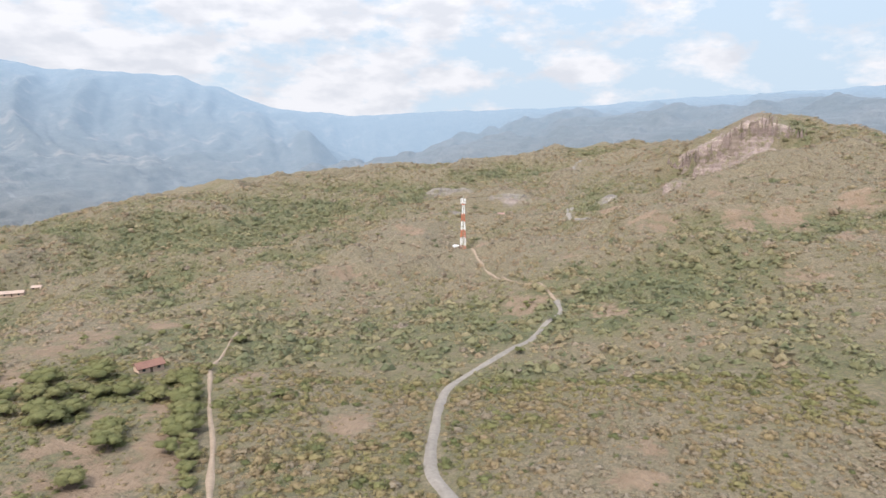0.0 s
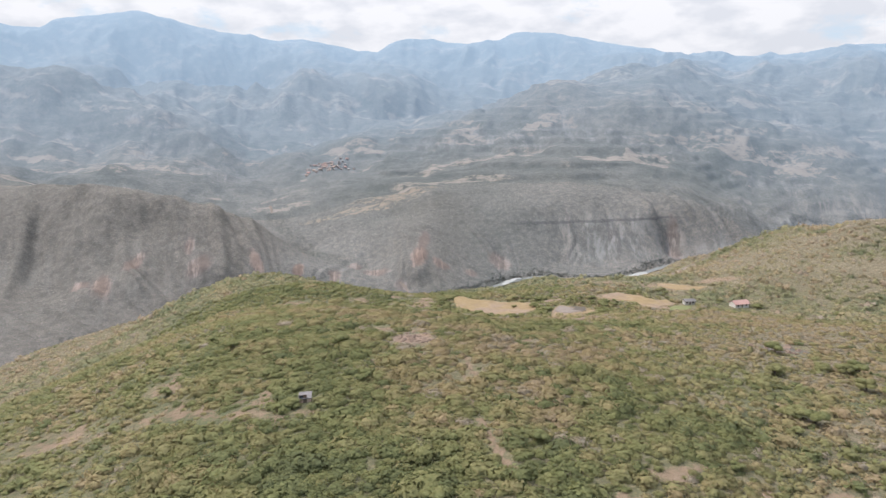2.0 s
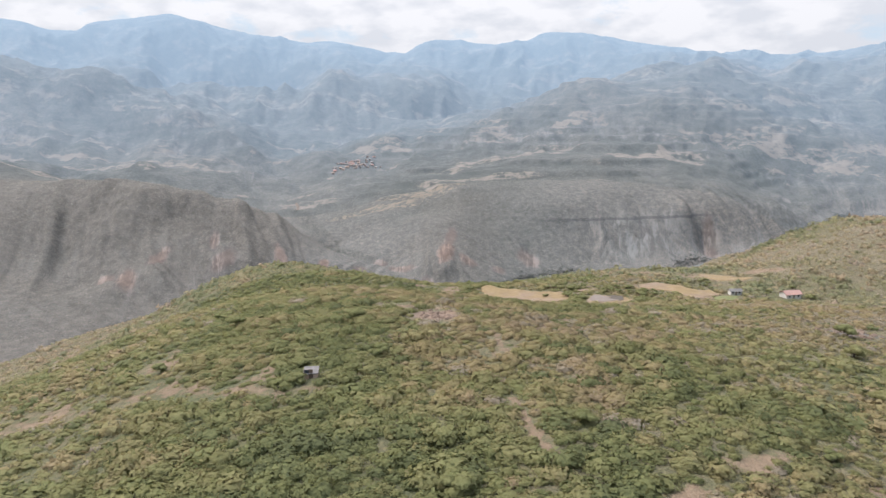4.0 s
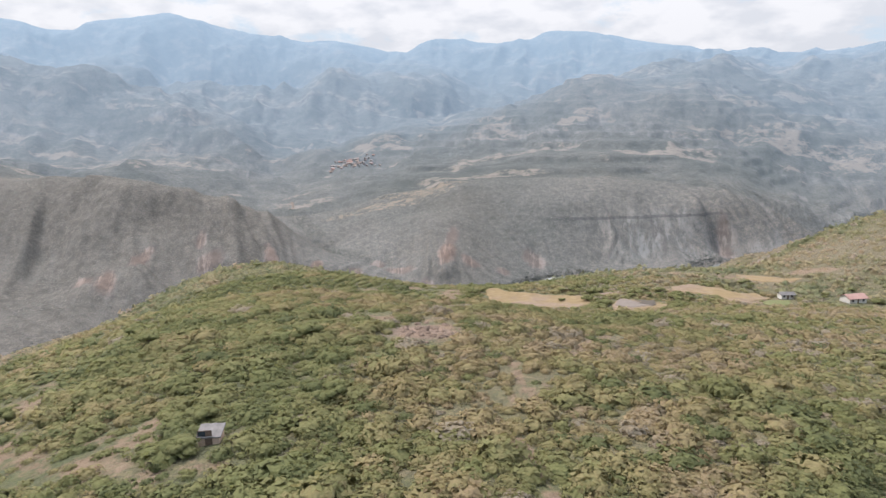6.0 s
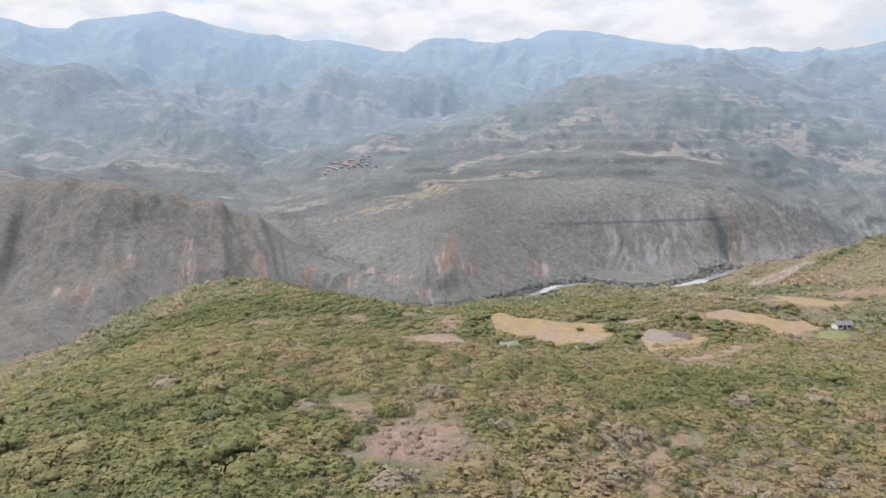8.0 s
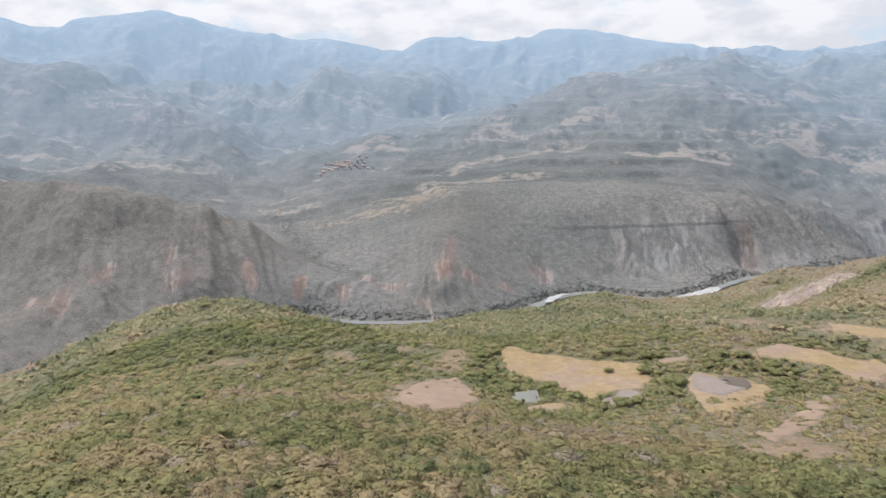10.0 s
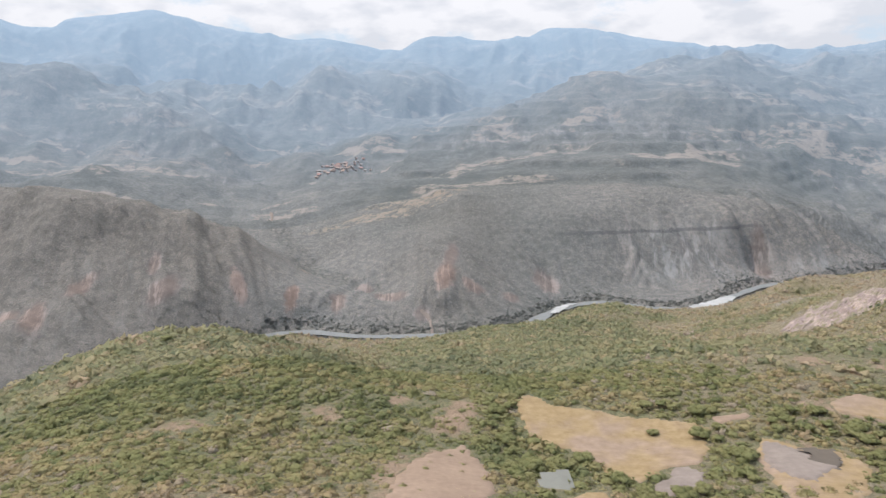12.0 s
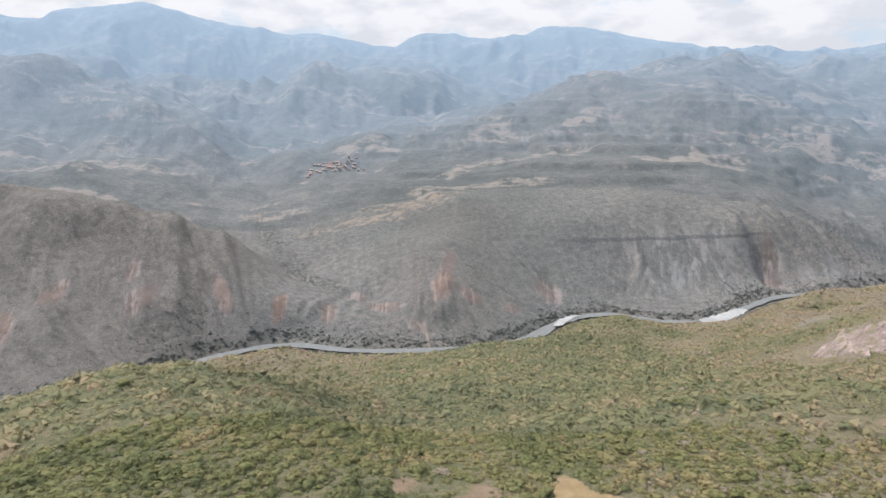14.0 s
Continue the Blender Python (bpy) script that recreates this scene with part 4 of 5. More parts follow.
strip("road", LANE, 1.6, PATH, "straight dirt farm lane beside a hedge", "lane", step=1.5, wander=0.8)
PATHS = [[(308, -60), (331, -52), (336, -40), (362, -26), (410, -10), (443, 3)]]
for row in PATHS:
    strip("path", row, 1.3, PATH, "narrow trodden footpath of bare soil", "footpath", 0.3, step=1.5, wander=0.9)
FIELD = [(23, 351), (29, 357), (35, 346), (48, 341), (58, 335), (67, 331), (77, 324), (74, 319), (66, 303), (62, 299), (54, 297), (45, 289), (40, 295), (34, 308), (33, 313), (26, 317), (21, 321)]
FIELD_SOUTH = [(24, 280), (30, 286), (37, 285), (35, 275), (29, 268), (22, 267)]
FIELD_EAST = [(114, 336), (128, 342), (139, 336), (147, 326), (156, 327), (156, 315), (142, 303), (128, 296), (131, 313), (124, 324), (112, 328)]
FIELD_NORTH = [(167, 383), (181, 372), (195, 358), (184, 343), (170, 353), (162, 365)]
GREEN_FIELD = [(152, 313), (166, 309), (160, 296), (140, 294)]
POND_RING = [(82, 313), (88, 312), (101, 303), (103, 300), (102, 292), (90, 276), (73, 261), (70, 266), (71, 277), (74, 295)]
MUD_FLAT = [(82, 311), (88, 309), (98, 300), (97, 296), (83, 282), (77, 287), (75, 295)]
SOIL_STRIP = [(75, 329), (91, 332), (88, 325), (76, 323)]
MOUND = [(45, 287), (55, 299), (61, 300), (62, 293), (56, 281), (47, 279)]
SOIL_WEST = [(-16, 262), (-9, 300), (4, 316), (10, 306), (12, 280), (-1, 246)]
SOIL_BY_POND = [(68, 239), (80, 252), (103, 279), (116, 290), (108, 271), (83, 242), (67, 228)]
SMALL_POND = [(22, 295), (32, 295), (29, 287), (24, 282), (20, 286)]
patch("field", FIELD, STRAW, "dry straw-coloured open field on the plateau", "field")
patch("field", FIELD_SOUTH, STRAW, "small dry straw-coloured field beside a pond", "field")
patch("field", FIELD_EAST, STRAW, "dry straw-coloured field with scattered bushes", "field")
patch("field", FIELD_NORTH, STRAW, "small dry field between hedges", "field")
patch("field", GREEN_FIELD, GRASS, "small bright green grass field by a house", "field")
patch("field", POND_RING, STRAW, "dry yellow grass round a shrunken pond", "grass", 0.3)
patch("bare_soil", SOIL_STRIP, SOIL, "strip of bare pinkish soil beside a field", "bare soil")
patch("bare_soil", MOUND, MUD, "low mound of dug grey-brown earth", "bare soil", 0.55)
patch("bare_soil", SOIL_WEST, SOIL, "clearing of bare pinkish soil in scrub", "bare soil")
patch("bare_soil", SOIL_BY_POND, SOIL, "bare pinkish soil beside a dry pond", "bare soil")
patch("mud_bank", MUD_FLAT, MUD, "dried grey-brown mud round a shrunken pond", "mud bank", 0.6)
zp = float(height(92, 297)) + 0.95
patch("water", [(87, 305), (98, 300), (93, 292), (85, 284), (83, 287), (85, 293), (90, 299)], MUDDY_WATER, "shrunken dark grey cattle pond", "pond", level=zp)
patch("water", SMALL_POND, POND_WATER, "small grey-green pond beside the field", "pond", level=float(height(25, 290)) + 0.8)
patch("water", [(148, 82), (152, 83), (155, 77), (151, 74)], MUDDY_WATER, "small brown farm pond under trees", "pond", level=float(height(151, 79)) + 0.6)
patch("gravel_bar", [(128, 898), (140, 900), (160, 926), (172, 940), (158, 942), (140, 925)], GRAVEL, "white gravel bar in the river bend", "gravel bar", level=RIVER_Z + 0.5, step=2.5)
patch("gravel_bar", [(300, 906), (330, 908), (366, 938), (380, 958), (362, 962), (330, 936), (300, 922)], GRAVEL, "long white gravel bar in the river bend", "gravel bar", level=RIVER_Z + 0.5, step=2.5)
for row, w in (([(-8, 834), (-10, 855), (-12, 874), (-22, 884)], 4), ([(-172, 1014), (-178, 1022), (-190, 1046)], 4), ([(-289, 1290), (-291, 1300), (-296, 1322), (-303, 1342)], 5)):
    strip("stream", row, w, MUD, "narrow pale stream bed in a side ravine", "stream", 1.0, step=4, wander=0.7)



# ---- scrub ----
def bush_template(seed, cards, flat, reach=(0.10, 0.24), core=0.84, sides=9):
    """A ragged bush: a low lumpy core hidden in leaf sprays. Points, triangles and the way each point faces."""
    rng = random.Random(seed)
    lumps = [Vector((rng.uniform(-1, 1), rng.uniform(-1, 1), rng.uniform(0.0, 0.9))).normalized() for _ in range(6)]
    wide = [rng.uniform(0.55, 1.0) for _ in lumps]

    def radius(d):
        return 0.55 + 0.45 * max(w * max(0, d.dot(l)) ** 3 for l, w in zip(lumps, wide)) + 0.22 * noise.noise(d * 2.3 + Vector((seed, 0, 0)))

    verts, out, tris = [], [], []
    rings = (0.12,) if sides < 6 else (0.0, 0.62) if sides < 9 else (0.0, 0.38, 0.85)
    for lift in rings:
        for k in range(sides):
            a = 2 * math.pi * (k + 0.5 * lift) / sides
            d = Vector((math.cos(a) * math.cos(lift), math.sin(a) * math.cos(lift), math.sin(lift))).normalized()
            q = d * radius(d) * core
            verts.append((q.x, q.y, q.z * flat + 0.30 if lift > 0.2 else 0.04))
            out.append((d + Vector((0, 0, 0.38))).normalized()[:])
    top = Vector((0.05, 0.02, 1)).normalized()
    verts.append((0, 0, radius(top) * core * flat + 0.30))
    out.append((0, 0, 1))
    for q in range(len(rings) - 1):
        for k in range(sides):
            i, j = q * sides + k, q * sides + (k + 1) % sides
            tris += [(i, j, j + sides), (i, j + sides, i + sides)]
    for k in range(sides):
        tris.append(((len(rings) - 1) * sides + k, (len(rings) - 1) * sides + (k + 1) % sides, len(verts) - 1))
    for _ in range(cards):
        d = Vector((rng.gauss(0, 1), rng.gauss(0, 1), abs(rng.gauss(0, 0.9)) - 0.15)).normalized()
        p = d * radius(d) * rng.uniform(0.80, 1.08)
        p.z = p.z * flat + 0.30 if p.z > 0 else 0.25
        n = (0.55 * d + Vector((rng.uniform(-0.8, 0.8), rng.uniform(-0.8, 0.8), rng.uniform(0.0, 1.2)))).normalized()
        a = n.orthogonal().normalized()
        a = (a * rng.uniform(-1, 1) + n.cross(a) * rng.uniform(-1, 1)).normalized()
        c = n.cross(a)
        k, s = len(verts), rng.uniform(*reach)
        verts += [(p + a * s * 1.3)[:], (p - a * s * 0.7 + c * s * rng.uniform(0.6, 1.0))[:], (p - a * s * 0.7 - c * s * rng.uniform(0.6, 1.0))[:]]
        face = (d + Vector((rng.uniform(-0.4, 0.4), rng.uniform(-0.4, 0.4), 0.45))).normalized()[:]
        out += [face] * 3
        tris.append((k, k + 1, k + 2))
    return np.array(verts), np.array(tris), np.array(out)


def set_facing(ob, out):
    a = ob.data.attributes.new("facing", 'FLOAT_VECTOR', 'POINT')
    a.data.foreach_set("vector", np.asarray(out, np.float32).ravel())


def scatter(name, x, y, size, tall, tint, templates, label, seed, material=FOLIAGE):
    rng = np.random.default_rng(seed)
    z = height(x, y)
    # bushes lean their faces with the slope that they cover
    lean = np.stack([z - height(x + 4, y), z - height(x, y + 4), 0 * z], 1) / 4
    turn = rng.uniform(0, 2 * np.pi, len(x))
    kind = rng.integers(0, len(templates), len(x))
    all_v, all_f, all_t, all_n, base = [], [], [], [], 0
    for k, (tv, tf, tn) in enumerate(templates):
        sel = np.where(kind == k)[0]
        if not len(sel):
            continue
        c, s = np.cos(turn[sel])[:, None], np.sin(turn[sel])[:, None]
        sx = size[sel][:, None]
        vx = x[sel][:, None] + (tv[:, 0] * c - tv[:, 1] * s) * sx
        vy = y[sel][:, None] + (tv[:, 0] * s + tv[:, 1] * c) * sx
        vz = z[sel][:, None] - 0.12 * sx + tv[:, 2] * sx * tall[sel][:, None]
        all_v.append(np.stack([vx, vy, vz], -1).reshape(-1, 3))
        all_n.append((np.stack([tn[:, 0] * c - tn[:, 1] * s, tn[:, 0] * s + tn[:, 1] * c, tn[:, 2] + 0 * c], -1) + lean[sel][:, None]).reshape(-1, 3))
        all_f.append((tf[None] + (np.arange(len(sel)) * len(tv))[:, None, None] + base).reshape(-1, 3))
        all_t.append(np.repeat(tint[sel], len(tv)))
        base += len(sel) * len(tv)
    ob = mesh_object(name, np.concatenate(all_v), np.concatenate(all_f), material)
    set_attribute(ob, "tint", np.concatenate(all_t))
    set_facing(ob, np.concatenate(all_n))
    return tagged(ob, label, "scrub", kind="stuff")


CLEAR = [FIELD, FIELD_SOUTH, FIELD_EAST, FIELD_NORTH, GREEN_FIELD, MUD_FLAT, SOIL_STRIP, MOUND, SMALL_POND]
THIN = [SOIL_WEST, SOIL_BY_POND, POND_RING]
SITES = [(455, 7, 7), (193, 79, 7), (349, 281, 9), (189, 305, 8), (163, 313, 5), (-30, 92, 4.0), (570, -8, 6), (151, 79, 5)]


def open_ground(x, y):
    """1 where bushes may stand, 0 on tracks, fields, ponds and sites."""
    free = np.ones(np.shape(x))
    for row, w in [(r, 2.7) for r in TRACKS] + [(LANE, 2.0)] + [(r, 1.2) for r in PATHS] + [(r, 1.0) for r in TRAILS]:
        free *= line_distance(x, y, row) > w
    for poly in CLEAR:
        free *= ~inside(x, y, poly)
    for poly in THIN:
        free *= 1 - 0.72 * inside(x, y, poly)
    for cx, cy, r in SITES:
        free *= np.hypot(x - cx, y - cy) > r
    return free


def sow(x0, x1, y0, y1, spacing, keep, seed, fill=0.97):
    rng = np.random.default_rng(seed)
    gx, gy = np.meshgrid(np.arange(x0, x1, spacing), np.arange(y0, y1, spacing), indexing="ij")
    x = (gx + rng.uniform(-0.5, 0.5, gx.shape) * spacing).ravel()
    y = (gy + rng.uniform(-0.5, 0.5, gy.shape) * spacing).ravel()
    ok = keep(x, y)
    x, y = x[ok], y[ok]
    bare = bare_at(x, y) + 0.7 * (fbm(x, y, 16, 3, 101) - 0.5)
    rock = patches(x, y, ROCKS, 0.5)
    p = fill * (1 - 0.66 * smooth(0.25, 0.6, bare)) * (1 - 0.93 * rock) * open_ground(x, y)
    p *= 0.7 + 0.3 * smooth(0.3, 0.55, fbm(x, y, 22, 3, 103) + 0.25 * lush_at(x, y))
    d, _ = river_distance(x, y)
    p *= d < -16
    ok = rng.uniform(0, 1, len(x)) < p
    return x[ok], y[ok], rng


def dress(x, y, rng, spacing):
    lush = lush_at(x, y)
    u = rng.uniform(0, 1, len(x))
    size = 1.06 * spacing * (0.25 + 0.36 * u + 0.55 * u ** 6) * (0.72 + 0.62 * lush) * (1 - 0.35 * smooth(0.2, 0.6, bare_at(x, y)))
    tall = 0.52 + 0.42 * rng.uniform(0, 1, len(x)) ** 1.5
    tint = 0.90 - 0.60 * lush + rng.normal(0, 0.10, len(x)) + 0.45 * (fbm(x, y, 9, 3, 107) - 0.5) + 0.55 * (fbm(x, y, 26, 3, 109) - 0.5)
    dark = rng.uniform(0, 1, len(x)) < 0.04 + 0.05 * lush
    grey = rng.uniform(0, 1, len(x)) < 0.14 * (1 - lush)
    tint = np.where(dark, 0.10, np.where(grey, 0.95, tint))
    return size, tall, np.clip(tint, 0.02, 1)


def from_flight(x, y):
    return np.hypot(x, y - np.clip(y, -60, 196))


def in_view(x, y):
    """The ground on the side to which the flight looks."""
    a = np.degrees(np.arctan2(x + 3, y + 60))
    return (a > -50) & (a < 120) & ((y > 10) | (x > 60))


def a_near(x, y):
    """Leaves out the ground behind the western ridge."""
    return (x > -240) | (y > 120)


HIGH = [bush_template(k, 150, 0.44 + 0.09 * (k % 4), (0.06, 0.15), 0.64, 8) for k in range(14)]
MIDDLE = [bush_template(20 + k, 36, 0.60, (0.10, 0.23), 0.66, 6) for k in range(12)]
LOW = [bush_template(40 + k, 8, 0.7, (0.18, 0.36), 0.80, 5) for k in range(8)]
TINY = [bush_template(60 + k, 4, 0.8, (0.25, 0.45), 0.74, 5) for k in range(6)]
x, y, rng = sow(-75, 75, 15, 330, 2.0, lambda x, y: (from_flight(x, y) < 66) & in_view(x, y) & (y > 30), 1)
scatter("near_scrub", x, y, *dress(x, y, rng, 2.8), HIGH, "dense dry scrub of olive, brown and green rounded bushes", 1)
x, y, rng = sow(-240, 240, -140, 420, 2.35, lambda x, y: ((from_flight(x, y) >= 66) | (y <= 30)) & (from_flight(x, y) < 205) & in_view(x, y), 2)
scatter("middle_scrub", x, y, *dress(x, y, rng, 2.6), MIDDLE, "scrub of mixed green and brown bushes on the plateau", 2)
# the farther slopes take leaf colours paled for haze
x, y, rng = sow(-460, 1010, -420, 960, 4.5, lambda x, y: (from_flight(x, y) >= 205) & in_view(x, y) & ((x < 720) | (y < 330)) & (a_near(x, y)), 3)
scatter("far_scrub", x, y, *dress(x, y, rng, 4.1), LOW, "distant scrub on slopes above the canyon", 3, HAZED_SCRUB)
x, y, rng = sow(-210, 130, -160, 300, 4.2, lambda x, y: (from_flight(x, y) < 190) & ~in_view(x, y), 5)
scatter("hill_scrub", x, y, *dress(x, y, rng, 4.0), LOW, "dry scrub on the hill under the start of the flight", 5)
# dry wood on the canyon's far side, haze painted into its grey colours
rng = np.random.default_rng(6)
gx, gy = np.meshgrid(np.arange(-640, 820, 5.2), np.arange(640, 1330, 5.2), indexing="ij")
x, y = (gx + rng.uniform(-2.6, 2.6, gx.shape)).ravel(), (gy + rng.uniform(-2.6, 2.6, gy.shape)).ravel()
d, _ = river_distance(x, y)
ok = (d > 14) & (np.hypot(x, y) < 1330) & (rng.uniform(0, 1, len(x)) < 0.30 + 0.6 * smooth(0.35, 0.6, fbm(x, y, 60, 4, 111)) + smooth(26, 10, line_distance(x, y, [q[:2] for q in VALE["stream"][1:]]))) & (rng.uniform(0, 1, len(x)) > 1.2 * patches(x, y, ROCKS, 0.5))
x, y, d = x[ok], y[ok], d[ok]
thick = np.maximum(smooth(60, 20, d), smooth(26, 10, line_distance(x, y, [q[:2] for q in VALE["stream"][1:]])))
scatter("canyon_wood", x, y, rng.uniform(0.9, 2.0, len(x)) * (1 + 0.5 * thick), rng.uniform(0.5, 0.9, len(x)), np.clip(rng.normal(0.62, 0.20, len(x)) - 0.55 * thick, 0, 1), TINY, "grey leafless dry wood on the canyon slopes", 6, HAZED_WOOD)
# the wood along the river, in the same haze-greyed colours
bank = curve_points(RIVER[4:19], 4.5)
rng = np.random.default_rng(4)
bank = np.concatenate([bank] * 11)
away = np.array([math.sin(k * 12.9898) for k in range(len(bank))])
bank = bank + np.stack([rng.normal(0, 4, len(bank)), np.sign(away) * rng.uniform(10, 32, len(bank))], 1)
d, _ = river_distance(bank[:, 0], bank[:, 1])
bank = bank[(abs(d) > 9.5) & (abs(d) < 24)]
x, y = bank.T
scatter("riverside_trees", x, y, rng.uniform(1.4, 3.0, len(x)), rng.uniform(0.6, 1.0, len(x)), rng.uniform(0.30, 0.65, len(x)), MIDDLE, "belt of dark grey-green trees along the river", 4, HAZED_WOOD)


# ---- things ----
def part(name, bm, material, parent=None, label="", shade=False):
    me = bpy.data.meshes.new(name)
    for f in bm.faces:
        f.smooth = shade
    bm.to_mesh(me)
    bm.free()
    me.materials.append(material)
    ob = new(name, me)
    ob.parent = parent
    return tagged(ob, label) if label else ob


def box(bm, x0, y0, z0, x1, y1, z1):
    v = [bm.verts.new((x, y, z)) for z in (z0, z1) for x, y in ((x0, y0), (x1, y0), (x1, y1), (x0, y1))]
    for q in ((3, 2, 1, 0), (4, 5, 6, 7), (0, 1, 5, 4), (1, 2, 6, 5), (2, 3, 7, 6), (3, 0, 4, 7)):
        bm.faces.new([v[k] for k in q])


def tube(bm, a, b, ra, rb, sides=6):
    a, b = Vector(a), Vector(b)
    n = (b - a).normalized()
    u = n.orthogonal().normalized()
    w = n.cross(u)
    rings = []
    for p, r in ((a, ra), (b, rb)):
        rings.append([bm.verts.new(p + (u * math.cos(2 * math.pi * k / sides) + w * math.sin(2 * math.pi * k / sides)) * r) for k in range(sides)])
    for k in range(sides):
        j = (k + 1) % sides
        bm.faces.new((rings[0][k], rings[0][j], rings[1][j], rings[1][k]))
    bm.faces.new(rings[0][::-1])
    bm.faces.new(rings[1])


def on_ground(x, y, turn=0.0, sink=0.0):
    return pose(x, y, float(height(x, y)) - sink, 0, 0, turn)


def thing(name, label, category, group=""):
    return tagged(new(name), label, category, group)


# ---- the radio tower ----
def lattice_tower(x, y):
    tower = thing("radio_tower", "red and white banded steel lattice radio tower", "tower")
    levels = [0, 3.3, 8.6, 13.2, 18.5, 23.1, 29.0]
    half = lambda z: 1.9 - 1.3 * z / 29.0
    corners = ((1, 1), (-1, 1), (-1, -1), (1, -1))
    for k, (z0, z1) in enumerate(zip(levels, levels[1:])):
        bm = bmesh.new()
        rows = 2 if z1 - z0 > 4 else 1
        for q in range(rows):
            a, b = z0 + (z1 - z0) * q / rows, z0 + (z1 - z0) * (q + 1) / rows
            ha, hb = half(a), half(b)
            for (cx, cy), (dx, dy) in zip(corners, corners[1:] + corners[:1]):
                tube(bm, (cx * ha, cy * ha, a), (cx * hb, cy * hb, b), 0.15, 0.14, 5)
                tube(bm, (cx * ha, cy * ha, a), (dx * hb, dy * hb, b), 0.075, 0.075, 4)
                tube(bm, (dx * ha, dy * ha, a), (cx * hb, cy * hb, b), 0.075, 0.075, 4)
                tube(bm, (cx * hb, cy * hb, b), (dx * hb, dy * hb, b), 0.075, 0.075, 4)
        part("lattice_section", bm, RED_PAINT if k % 2 == 0 else WHITE_PAINT, tower, "red painted steel section" if k % 2 == 0 else "white painted steel section")
    bm = bmesh.new()
    box(bm, -1.1, -1.1, 28.9, 1.1, 1.1, 29.1)
    part("platform", bm, RED_PAINT, tower)
    bm = bmesh.new()
    tube(bm, (0, 0, 29), (0, 0, 34.5), 0.12, 0.05)
    part("mast", bm, WHITE_PAINT, tower)
    for k in range(6):
        a = radians(60 * k + 15)
        bm = bmesh.new()
        r = 1.7
        tube(bm, (0, 0, 30.2), (r * math.cos(a), r * math.sin(a), 30.2), 0.06, 0.06, 4)
        box(bm, r * math.cos(a) - 0.22, r * math.sin(a) - 0.22, 29.4, r * math.cos(a) + 0.22, r * math.sin(a) + 0.22, 32.4)
        part("panel_antenna", bm, WHITE_PAINT, tower, "white panel antenna")
    bm = bmesh.new()
    for s in (-0.22, 0.22):
        tube(bm, (s, -1.75, 0.1), (s, -0.72, 28.8), 0.03, 0.03, 4)
    for k in range(60):
        z = 0.4 + k * 0.47
        yy = -1.75 + 1.03 * (z - 0.1) / 28.7
        tube(bm, (-0.22, yy, z), (0.22, yy, z), 0.02, 0.02, 4)
    part("ladder", bm, WHITE_PAINT, tower)
    for cx, cy in corners:
        bm = bmesh.new()
        box(bm, cx * 1.9 - 0.5, cy * 1.9 - 0.5, -1.0, cx * 1.9 + 0.5, cy * 1.9 + 0.5, 0.25)
        part("footing", bm, LIME, tower)
    tower.matrix_basis = on_ground(x, y, 20) @ Matrix.Diagonal((1.0, 1.0, 1.17, 1.0))
    cabin = thing("equipment_cabin", "small white equipment cabin beside the tower", "cabin")
    bm = bmesh.new()
    box(bm, -1.9, -1.3, -0.8, 1.9, 1.3, 2.3)
    part("wall", bm, WHITE_PAINT, cabin)
    bm = bmesh.new()
    box(bm, -2.1, -1.5, 2.3, 2.1, 1.5, 2.5)
    part("roof", bm, WHITE_PAINT, cabin)
    bm = bmesh.new()
    box(bm, -0.5, -1.36, -0.1, 0.4, -1.3, 1.9)
    part("door", bm, ZINC, cabin, "grey metal door")
    cabin.matrix_basis = on_ground(x - 6.5, y + 4, 70)


lattice_tower(455, 7)


